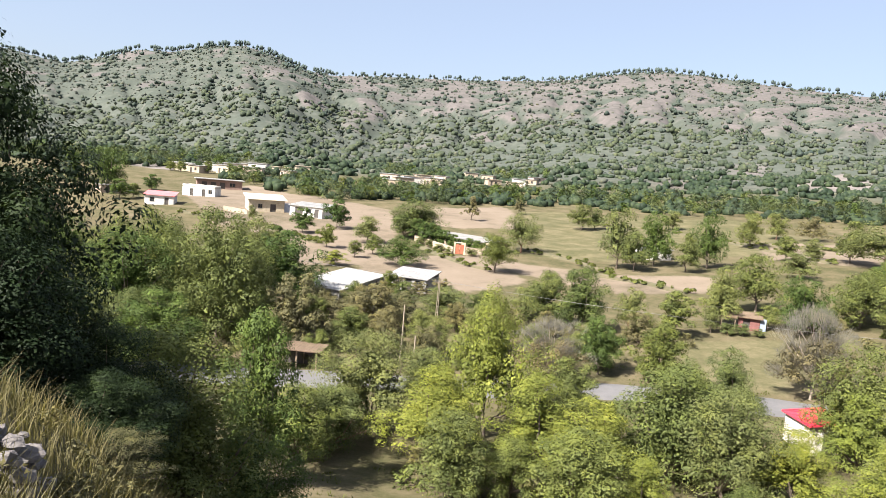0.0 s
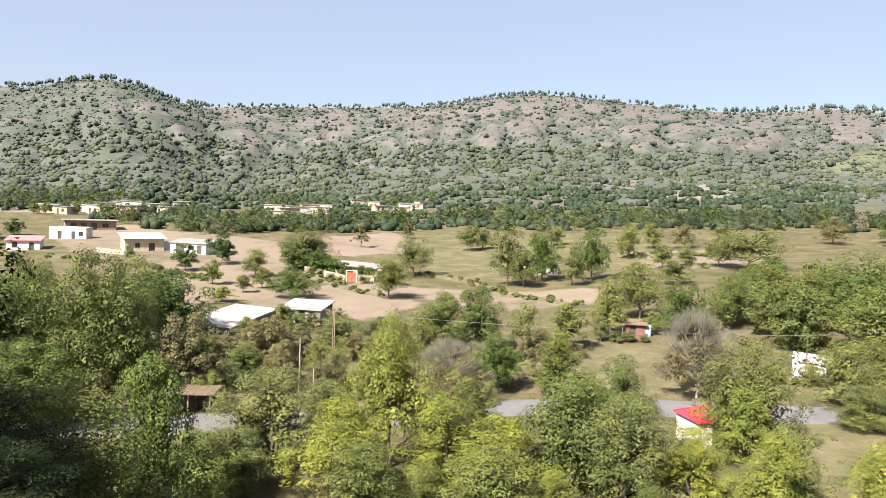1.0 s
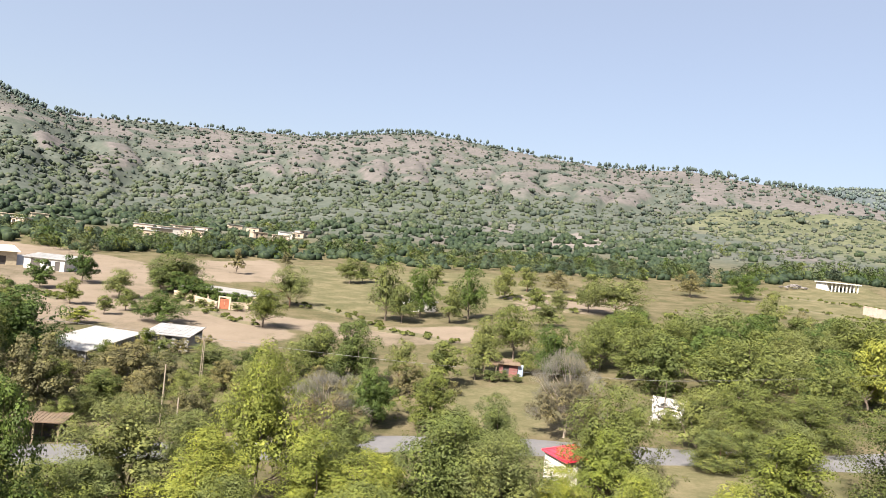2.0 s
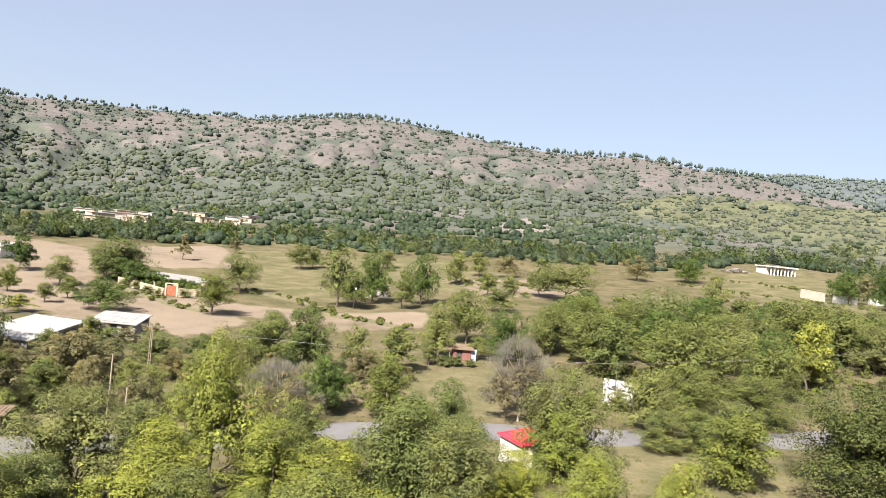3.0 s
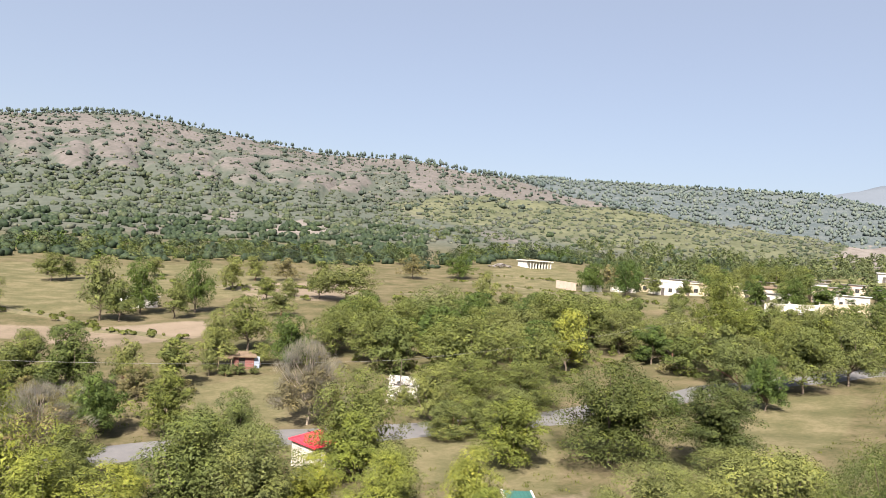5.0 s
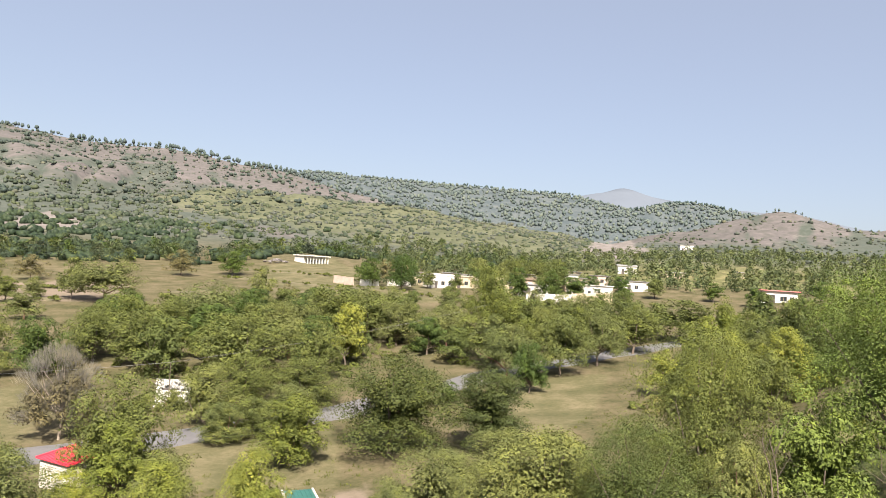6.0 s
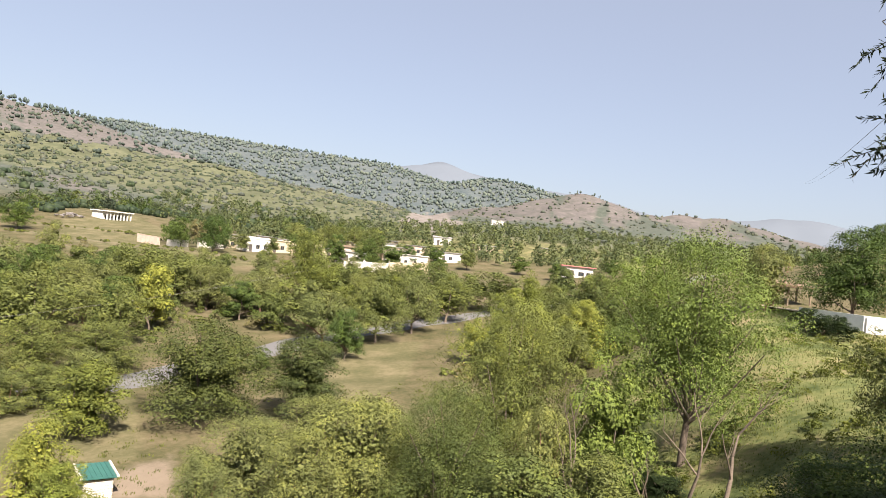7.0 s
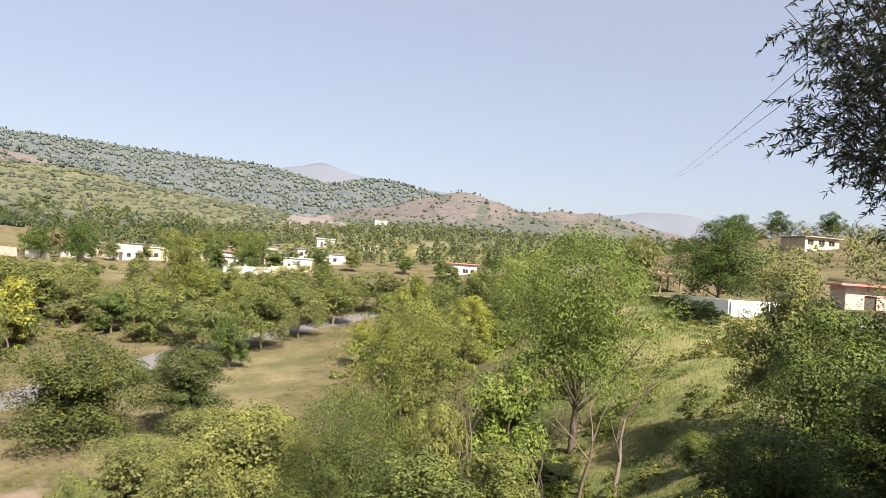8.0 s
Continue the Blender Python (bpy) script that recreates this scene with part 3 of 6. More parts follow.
PLANTS["olive"] += [(30, -7.2, 6.7, 5.2), (33.6, 7.5, 6.3, 4.7), (31.9, 19.1, 5.8, 6.3), (34.4, 17.4, 7, 7.8), (36, 25.1, 5.4, 8), (18.2, 41.6, 6.5, 6.8), (-3.7, 49.1, 6.9, 9.2), (-5.6, 44.2, 4.0, 5.0), (15.8, 46.7, 6.1, 2.8), (20.2, 45.9, 5.8, 6.1), (-0.1, 57.7, 4.1, 5.5), (20.7, 56.3, 5.1, 5.3), (26.1, 61.6, 5, 4.2), (42.7, 52.3, 3.5, 4.3), (42.7, 52.3, 3, 4.8), (49.5, 50.6, 4.3, 6.2), (71.8, -5.6, 6.1, 5.7), (45.2, 57.2, 5.9, 6.4), (1.8, 87.4, 3.9, 7.5)]
PLANTS["olive"] += [(24.3, 87.7, 5.6, 4.3), (12, 91.3, 4, 5.8), (81.1, 44, 7, 8.8), (94.7, 37.2, 8.2, 8.9), (72.8, 73.9, 6.3, 11.4), (40.8, 101.1, 5.9, 5.1), (95.5, 62.4, 6.6, 9), (91.1, 68.9, 6.9, 9.8), (76.7, 95.9, 9.1, 12.4), (90.6, 84.1, 7.8, 10.6), (33.5, 134.2, 11.2, 7.8), (94.9, 103, 9, 6.3), (64.4, 127.9, 4.9, 6.7), (-14.1, 147, 5.4, 6.6), (17.4, 149.5, 8.5, 9.5), (-4.8, 160.5, 8, 13.8), (85.3, 138, 9.5, 16.4), (77.2, 148.6, 4.3, 5.5)]
PLANTS["olive"] += [(-42.4, 165.8, 3.6, 2.7), (72.7, 169.6, 8.3, 7.5), (42.2, 197.4, 5.3, 5.9), (87.2, 188, 7.1, 6.9), (65.4, 204, 5.4, 6.6)]
PLANTS["green"] += [(29.2, 4.1, 4.7, 5.2), (33.9, 12.1, 7.6, 8), (40.2, 10.7, 11.2, 9.8), (15.5, 44.2, 7.1, 7.8), (17.5, 47.5, 6.4, 6.2), (11.6, 57.3, 4.4, 5.2), (31.3, 49.9, 8.1, 8.8), (46, 51.7, 3.4, 5), (-21.3, 71.7, 12.7, 11.9), (52.1, 59.6, 5.8, 8.1), (56.7, 55.7, 5.1, 9.4), (-31.3, 78.1, 11.7, 11.3), (17.7, 86, 7.6, 6.9), (14.2, 88.6, 6.4, 6.3), (29.2, 85.8, 5.4, 6), (60, 68.8, 8.2, 12.2), (86.1, 38.9, 7.8, 9), (85.9, 49, 7.2, 7.1)]
PLANTS["green"] += [(56.4, 84, 7.3, 9.5), (54.7, 91.7, 7.3, 9.2), (45.1, 100.4, 8, 9), (106.1, 36, 7.3, 10.6), (94.6, 69.3, 6.4, 8.3), (92.2, 76.1, 8.2, 14), (70.7, 97.5, 6.3, 8.4), (90.7, 80.4, 8.5, 12.4), (121, 33.2, 7, 12.9), (116.2, 48.4, 7.4, 9.9), (-14.2, 127.3, 2.9, 3.1), (-11.5, 132.8, 3.5, 4), (36.1, 132, 7, 6.2), (45.9, 132.8, 6.4, 5.7), (71.8, 149.2, 4.9, 5.8), (82.1, 144.1, 8.7, 6.8), (38, 194.3, 6.9, 8.5), (-78.5, 187.2, 3.6, 5.7)]
PLANTS["yellow"] += [(28.4, 32.9, 6.0, 6.2), (26.6, 29.8, 4.6, 5.0), (23.9, 35.5, 5.6, 6.5), (0.9, 44.3, 5.7, 7.3), (10.8, 43.9, 5.2, 7.1), (7.4, 46.2, 5.6, 7.7), (4.4, 49.6, 10.2, 8.4), (30.4, 51.5, 5.9, 2.9), (-16.5, 118.3, 2.5, 5.6)]
PLANTS["brown"] += [(7.9, 58, 3.7, 6.1), (-13, 69.7, 7.8, 6.8), (-6.1, 78.8, 5.6, 6.9), (-8.5, 82.2, 3.8, 6.5), (-4.2, 85, 3.7, 7.3), (103.5, 105, 6, 3.9), (8.6, 197.1, 6.4, 5.2), (94.3, 183.5, 6.2, 10), (24, 222.9, 4.8, 3.8), (138.3, 183.4, 7.6, 11)]
PLANTS["bare"] += [(11.2, 65.5, 5.7, 6.3), (34.8, 64.2, 8.2, 7.5)]
PLANTS["gold"] += [(74.3, 64.8, 8.2, 6.4)]
PLANTS["round"] += [(53, 30.8, 6.8, 7.5), (49.2, 38.4, 8.5, 11.5)]
PLANTS["lime"] += [(38.2, 0.9, 11.5, 10.2), (101.5, 6.7, 7.5, 10.4)]
# The 10.5 m tree is unseen behind the viewpoint, added to cast shade.
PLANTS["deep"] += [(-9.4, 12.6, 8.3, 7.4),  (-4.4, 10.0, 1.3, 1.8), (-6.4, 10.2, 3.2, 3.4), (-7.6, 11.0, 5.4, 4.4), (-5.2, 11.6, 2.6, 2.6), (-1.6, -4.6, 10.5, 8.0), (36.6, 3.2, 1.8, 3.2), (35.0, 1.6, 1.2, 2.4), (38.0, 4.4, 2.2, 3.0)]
PLANTS["dark"] += [(1.4, 148.2, 3.8, 4.4), (3.4, 145.2, 3.4, 3.6), (-1.7, 152.2, 4.7, 5.7), (6.2, 143.2, 3.1, 3.6), (-4.6, 156.5, 4.7, 5.2), (8, 142, 2.9, 3.1)]
PLANTS["green"] += [(-4, 162, 6, 11.2), (-7.5, 158, 4.9, 6.5)]
PLANTS["olive"] += [(34.6, 88.6, 3.2, 2.6), (36.4, 87.8, 1.5, 2.4), (42.6, 90.8, 3.0, 3.4), (40.0, 87.0, 1.0, 2.0), (44.6, 66.6, 1.8, 2.2), (50.6, 65.2, 2.6, 2.8), (48.2, 64.6, 1.0, 1.8), (46.0, 65.6, 0.9, 1.5)]
PLANTS["brown"] += [(-9.2, 88.5, 2.6, 3.8), (-8.0, 92.8, 2.4, 3.4), (-6.6, 97.0, 2.4, 3.2), (-4.6, 101.0, 2.4, 3.2), (-1.8, 100.2, 2.2, 3.4), (-12.6, 86.6, 2.6, 3.8), (1.2, 101.4, 2.6, 3.2)]
PLANTS["bright"] += [(-6.2, 100.6, 3.2, 2.8), (-9.8, 90.6, 3.2, 3.0)]
PLANTS["green"] += [(163, 112, 4.6, 6), (168, 106, 4.4, 5), (176, 92, 6.2, 6), (160, 92, 4, 5), (172, 78, 4.6, 5), (190, 58, 5, 6)]
PLANTS["dark"] += [(171, 99, 5.6, 6), (167, 86, 4.6, 5.5), (180, 72, 5.6, 6), (186, 66, 5.6, 6), (178, 62, 4.2, 5), (194, 44, 5, 6), (188, 33, 4.6, 5), (199, 20, 5, 6)]
PLANTS["green"] += [(-99, 278, 4, 5), (-91, 284, 3.6, 4.5), (-83, 288, 4, 5), (-104, 281, 3.5, 5), (-76, 296, 4, 5), (-95, 297, 4, 5), (-87, 300, 4, 5), (-108, 292, 4.5, 6)]
PLANTS["dark"] += [(-80.0, 183.0, 5.0, 5.5), (-78, 281, 4.5, 6), (-96, 289, 4, 5)]
PLANTS["dark"] += [(163, 131, 8, 8), (166.5, 122, 9, 9), (164, 85, 8, 6.5), (167.7, 78.5, 7.5, 8), (170, 72.6, 6, 7), (186, -40, 7, 9), (197, -52, 7, 9), (192, -63, 6, 8), (204, -44, 8, 10)]
PLANTS["brown"] += [(164.5, 126.5, 8, 7), (160, 118, 6, 7)]
PLANTS["dark"] += [(-3.7, 15.4, 3.3, 3.2)]
PLANTS["olive"] += [(36.6, 92.0, 5.4, 5.6), (38.2, 87.6, 1.4, 2.6), (47.0, 64.9, 2.2, 2.4), (49.9, 63.7, 2.6, 2.8)]
PLANTS["dark"] += [(12.8, -3.0, 4.4, 3.6), (13.0, -5.4, 3.8, 4.2), (8.2, -2.4, 2.4, 2.6), (5.6, -1.6, 1.6, 1.6), (4.8, 0.2, 1.2, 1.7), (6.2, -1.4, 1.9, 2.2)]
PLANTS["lime"] += [(35.8, 4.2, 7.4, 5.6)]
PLANTS["bright"] += [(15.6, -3.4, 1.4, 1.7), (17.2, -4.0, 1.3, 1.8), (143, 82, 9, 10)]
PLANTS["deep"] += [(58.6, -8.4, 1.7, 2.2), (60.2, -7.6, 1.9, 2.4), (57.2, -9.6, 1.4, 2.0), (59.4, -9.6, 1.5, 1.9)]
PLANTS["yellow"] += [(29.3, 47.6, 5.4, 5.6)]
PLANTS["olive"] += [(-1.6, 148.2, 1.6, 2.6), (0.6, 144.4, 1.3, 2.3), (-3.4, 151, 1.8, 2.9), (2.4, 141.2, 1.3, 2.1), (6.8, 139.8, 1.6, 2.6)]
# The second is an unseen tree left of the view, shading the near ones.
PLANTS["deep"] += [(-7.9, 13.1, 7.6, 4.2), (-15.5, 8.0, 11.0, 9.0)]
PLANTS["brown"] += [(-3.9, 9.2, 0.7, 1.2), (-2.9, 10.8, 1.2, 1.8)]
PLANTS["green"] += [(-5.0, 14.0, 3.9, 4.4), (-6.8, 16.6, 4.0, 4.6), (-7.2, 41.5, 4.5, 5.5), (9.4, -3.4, 2.6, 3.2)]
protos = {}


def proto(kind, lod, variant, large):
    key = (kind, lod, variant, large)
    if key not in protos:
        trunk, crown = make_tree_meshes(100 + variant * 7 + sorted(LABELS).index(kind) * 31 + len(lod) * 3 + 500 * large, kind, lod, large)
        trunk.materials.append(PALE_BARK if kind == "bare" else RED_BARK if (kind, variant) == ("olive", 1) else BARK)
        crown.materials.append(LEAVES[kind])
        protos[key] = (trunk, crown)
    return protos[key]


def dry_leaves(n):
    """Sparse dead leaves hanging in the lower half of a bare tree."""
    r = np.random.default_rng(70 + n)
    p, d, _ = crown_arrays(r, 70, 6500, 0.2, 7.0, 4.4, 1.0, 1.0, 0.6, 0.2)
    return raw_mesh("dry_leaves", *leaf_arrays(r, p, d, 0.2, 0.12), False)


THICKETS = [  # outline, spacing, heights, kinds
    ([(-24, 64), (17, 69), (30, 84), (-12, 95)], 4.2, (2.0, 3.9), ("brown", "olive", "olive", "green", "brown")),
    ([(44, 90), (60, 62), (100, 60), (112, 95), (72, 114)], 5.6, (4.5, 8), ("green", "olive", "green", "dark")),
    ([(76, 40), (126, 30), (138, 62), (88, 60)], 5.6, (4.5, 8), ("green", "olive", "green", "bright")),
    ([(-2, 38), (26, 33), (30, 45), (4, 52)], 4.2, (3, 5.2), ("yellow", "olive", "green", "yellow")),
    ([(28, 6), (44, 14), (41, 29), (26, 26)], 4.0, (3.2, 5.5), ("olive", "green", "olive")),
    ([(-48, 60), (-13, 60), (-20, 100), (-50, 96)], 6.0, (6, 10.5), ("green", "green", "dark", "olive")),
]
THICKETS += [
    ([(58, 8), (112, 2), (122, 27), (72, 24)], 5.8, (4.5, 8), ("green", "olive", "yellow", "green")),
    ([(120, 55), (150, 72), (140, 98), (112, 82)], 8.5, (3.5, 6), ("green", "olive")),
    ([(175, 80), (235, 100), (225, 125), (180, 122)], 9.0, (4.5, 8), ("green", "dark", "olive")),
    ([(160, 120), (172, 118), (182, 150), (170, 152)], 6.5, (5.5, 9), ("dark", "olive", "brown", "dark")),
    ([(59, 44.5), (94, 37.0), (95, 38.6), (60, 46.2)], 3.0, (2.2, 4.6), ("olive", "green", "brown", "dark")),
    ([(30, 66), (46, 62), (48, 65), (33, 70)], 4.0, (1.2, 2.4), ("olive", "brown")),
    ([(8, 148), (48, 136), (56, 142), (12, 170)], 30, (4, 6), ("olive",)),
]
KEEP_CLEAR = [(26.5, 53, 4.2), (33, 33, 4.5), (48, 66, 4), (40, 90, 3.6), (-12, 62, 4), (-12, 98, 8), (-3, 105, 5), (36, 62, 5), (21, 66, 4), (54, 54, 5), (12, 66, 3), (44, 60, 3.5), (30, 58, 4), (27, 46, 3), (100, 19, 5)]
ROADWAY = [(2, 62), (12.5, 63.6), (20, 63.4), (30.3, 61.6), (41.7, 56.8), (56.6, 51.0), (74.5, 48.2), (91.8, 43.6), (125, 30)]
taken = [(x, y, w * 0.36) for spots in PLANTS.values() for x, y, h, w in spots]
fill = random.Random(12)
for outline, gap, tall, kinds in THICKETS:
    xs, ys = [p[0] for p in outline], [p[1] for p in outline]
    for _ in range(int((max(xs) - min(xs)) * (max(ys) - min(ys)) / gap ** 2 * 3)):
        x, y = fill.uniform(min(xs), max(xs)), fill.uniform(min(ys), max(ys))
        if float(inside(np.array(x), np.array(y), outline, 0.5)) < 0.5 or any(math.dist((x, y), (a, b)) < r for a, b, r in KEEP_CLEAR):
            continue
        if any(math.dist((x, y), (a, b)) < r + gap * 0.38 for a, b, r in taken) or any(float(inside(np.array(x), np.array(y), q, 1.0)) > 0.4 for q in MEADOWS):
            continue
        if min((Vector((x, y)) - Vector(a).lerp(Vector(b), min(1, max(0, (Vector((x, y)) - Vector(a)).dot(Vector(b) - Vector(a)) / (Vector(b) - Vector(a)).length_squared)))).length for a, b in zip(ROADWAY, ROADWAY[1:])) < 4.5:
            continue
        h = fill.uniform(*tall)
        taken.append((x, y, gap * 0.38))
        PLANTS[fill.choice(kinds)].append((x, y, h, h * fill.uniform(0.85, 1.35)))

pick = random.Random(5)
for kind, spots in PLANTS.items():
    for n, (x, y, h, w) in enumerate(spots):
        d = math.hypot(x, y)
        large = w > 7.9
        size = w / (10.5 if large else 6.0)
        lod = "close" if d < (42 if large else 27) else "near" if d < 52 * max(size, 0.8) else "mid" if d < 90 else "far"
        if x < -13 and y < 14 or x < 0 and y < 0:  # unseen trees beside and behind the viewpoint, added for their shade
            lod = "mid"
        trunk, crown = proto(kind, lod, n % (2 if large else 3), large)
        name = "bush" if h < 2.6 else "tree"
        tree = thing(name, LABELS[kind].replace("tree", "bush") if h < 2.6 else LABELS[kind], name, group="valley trees")
        part("trunk", trunk, BARK, tree)
        part("crown", crown, LEAVES[kind], tree)
        if kind == "bare":
            part("dry_leaves", dry_leaves(n), LEAVES["withered"], tree, "yellow-brown dry leaves on the lower twigs")
        tree.matrix_basis = Matrix.LocRotScale((x, y, float(ground(x, y))), Euler((0, 0, pick.uniform(0, 6.28))), (w / 10.5, w / 10.5, h / 9.5) if large else (w / 6.0, w / 6.0, h / 6.5))


# ---- woods and scrub too many to count ----
def ico():
    bm = bmesh.new()
    bmesh.ops.create_icosphere(bm, subdivisions=1, radius=1)
    v = np.array([tuple(q.co) for q in bm.verts])
    f = np.array([[q.index for q in fc.verts] for fc in bm.faces])
    bm.free()
    return v, f


def stuff(name, mesh, mat, label, category, plants=0):
    """Uncountable things joined into one mesh; with `plants`, each of that many gets a colour value of its own."""
    mesh.materials.append(mat)
    if plants:
        own = np.random.default_rng(plants).uniform(0.1, 0.92, plants)
        store(mesh, "plant", np.repeat(own, len(mesh.vertices) // plants))
    return tagged(new(name, mesh), label, category, kind="stuff")


def scatter(rng, n, az0, az1, d0, d1, keep):
    """Random places between two bearings and two distances, even by area, thinned by keep(x, y, z, d)."""
    a = np.radians(rng.uniform(az1, az0, n))
    d = np.sqrt(rng.uniform(d0 ** 2, d1 ** 2, n))
    x, y = -np.sin(a) * d, np.cos(a) * d
    z = ground(x, y)
    ok = rng.uniform(size=n) < keep(x, y, z, d)
    return x[ok], y[ok], z[ok]


def lumps(rng, x, y, z, size, tall, per=1):
    """Rough little bushes: dented balls, `per` of them to a plant."""
    bv, bf = ico()
    x, y, z, size, tall = (np.repeat(a, per) for a in (x, y, z, size, tall))
    n = len(x)
    off = rng.normal(size=(n, 2)) * (0.45 if per > 1 else 0) * size[:, None]
    k = rng.uniform(0.6, 1.0, n) if per > 1 else np.ones(n)
    v = bv[None] * rng.uniform(0.65, 1.3, (n, len(bv), 1))
    v = v * np.stack([size * k, size * k, tall * k], 1)[:, None, :]
    v = v + np.stack([x + off[:, 0], y + off[:, 1], z + tall * k * 0.75], 1)[:, None, :]
    f = bf[None] + (np.arange(n) * len(bv))[:, None, None]
    return v.reshape(-1, 3), f.reshape(-1, 3)


def shrubs(rng, x, y, z, size, tall, leaves, fine=1.0):
    """Small bushes of a few leaf sprays each, joined."""
    n = len(x)
    d = rng.normal(size=(n, leaves, 3))
    d /= np.linalg.norm(d, axis=2)[:, :, None]
    d[:, :, 2] = np.abs(d[:, :, 2])
    p = d * 0.62 * np.stack([size, size, tall], 1)[:, None, :] + np.stack([x, y, z + tall * 0.2], 1)[:, None, :]
    big = np.repeat(size, leaves)[:, None]
    nor = d.reshape(-1, 3) + rng.normal(size=(n * leaves, 3)) * 0.35
    side = np.cross(nor, rng.normal(size=(n * leaves, 3)))
    side /= np.linalg.norm(side, axis=1)[:, None] + 1e-9
    along = np.cross(nor, side)
    along /= np.linalg.norm(along, axis=1)[:, None] + 1e-9
    c = p.reshape(-1, 3)
    k = big * fine * rng.uniform(0.5, 1.0, (n * leaves, 1))
    v = np.stack([c - along * k * 0.5 - side * k * 0.55, c - along * k * 0.5 + side * k * 0.55, c + along * k * 0.75], 1).reshape(-1, 3)
    return v, np.arange(len(v)).reshape(-1, 3)


def leafy_wood(rng, x, y, z, w, h, leaves, length):
    """Crowns of leaf clumps joined into one mesh."""
    vs, fs, at_v = [], [], 0
    kinds = [crown_arrays(np.random.default_rng(900 + q), 24, leaves, length, 1.0, 1.0, 0.04, 1.0, 0.3, 0.3) for q in range(5)]
    for n in range(len(x)):
        p, d, _ = kinds[n % 5]
        a = rng.uniform(0, 6.28)
        c, s = math.cos(a), math.sin(a)
        q = np.stack([(p[:, 0] * c - p[:, 1] * s) * w[n] + x[n], (p[:, 0] * s + p[:, 1] * c) * w[n] + y[n], p[:, 2] * h[n] + z[n]], 1)
        v, f = leaf_arrays(rng, q, d, length, length * 0.6)
        vs.append(v)
        fs.append(f + at_v)
        at_v += len(v)
    return np.concatenate(vs), np.concatenate(fs)


rng = np.random.default_rng(21)


def under_keep(x, y, z, d):
    """Low growth between the valley trees, off the road, the huts and the open grass."""
    ok = np.zeros(len(x))
    for outline, gap, tall, kinds in THICKETS[:8]:
        ok = np.maximum(ok, inside(x, y, outline, 1.5))
    for q in MEADOWS:
        ok = ok * (1 - inside(x, y, q, 1.5))
    for a, b, r in KEEP_CLEAR:
        ok = ok * (np.hypot(x - a, y - b) > r)
    for (ax, ay), (bx, by) in zip(ROADWAY, ROADWAY[1:]):
        s = np.clip(((x - ax) * (bx - ax) + (y - ay) * (by - ay)) / ((bx - ax) ** 2 + (by - ay) ** 2), 0, 1)
        ok = ok * (np.hypot(x - ax - s * (bx - ax), y - ay - s * (by - ay)) > 4.2)
    return ok * np.clip(0.5 + 0.5 * waves(x, y, 16, 7), 0.15, 1)


for mat, count, label in (("green", 2600, "low green undergrowth between the trees"), ("brown", 1300, "dry brown undergrowth between the trees")):
    x, y, z = scatter(rng, count, 40, -88, 34, 140, under_keep)
    v, f = leafy_wood(rng, x, y, z - 0.2, rng.uniform(1.4, 3.4, len(x)), rng.uniform(0.7, 2.2, len(x)), 260, 0.27)
    stuff("undergrowth", raw_mesh("undergrowth", v, f, False), LEAVES[mat], label, "bushes", len(x))


def belt_keep(x, y, z, d):
    """Woods at the far side of the fields, further off to the left where the village lies."""
    a = np.degrees(np.arctan2(-x, y))
    edge_d = np.interp(a, [-70, -52, -46, -40, -34, -20, -8, 0, 8, 12, 16, 20, 40], [300, 310, 335, 262, 262, 262, 258, 243, 221, 236, 275, 318, 330])
    for cx, cy, r in ((-92, 290, 22), (-14, 318, 17), (34, 345, 17)):
        edge_d = np.where(np.hypot(x - cx, y - cy) < r, 1e4, edge_d)
    return (d > edge_d + 6 * waves(x, y, 40, 3)) * np.where(d < edge_d + 60, 1.0, 0.75) * np.where((a < -38) & (d > edge_d + 40), 0.12, 1.0)


def belt_edge_keep(x, y, z, d):
    """The front rows of the belt, seen against the fields."""
    return belt_keep(x, y, z, d) * (belt_keep(x * (1 - 55 / d), y * (1 - 55 / d), z, d - 55) < 0.5)


for mat, count in (("belt", 1300), ("dark", 500), ("green", 350), ("bright", 150), ("slope", 500)):
    x, y, z = scatter(rng, count, 40, -66, 205, 430, belt_edge_keep)
    v, f = leafy_wood(rng, x, y, z - 0.3, rng.uniform(4.0, 8.5, len(x)), rng.uniform(3.5, 7.0, len(x)), 400, 0.5)
    stuff("far_wood", raw_mesh("far_wood", v, f, False), LEAVES[mat], "belt of green trees behind the fields", "trees", len(x))
x, y, z = scatter(rng, 2600, 40, -66, 235, 450, belt_keep)
v, f = lumps(rng, x, y, z - 0.5, rng.uniform(1.5, 2.9, len(x)), rng.uniform(1.3, 2.5, len(x)), 4)
stuff("far_wood", raw_mesh("far_wood", v, f, True), LEAVES["foot"], "deep green wood at the foot of the slopes", "trees", len(x))
x, y, z = scatter(rng, 3000, -50, -104, 190, 430, lambda x, y, z, d: (0.5 + 0.4 * waves(x, y, 60, 4)) * (d > 215 + 0 * x))
v, f = leafy_wood(rng, x, y, z - 0.3, rng.uniform(2.4, 5.2, len(x)), rng.uniform(2.2, 5.4, len(x)), 100, 0.8)
stuff("scattered_trees", raw_mesh("scattered_trees", v, f, False), LEAVES["belt"], "scattered trees on terraces behind the village", "trees", len(x))

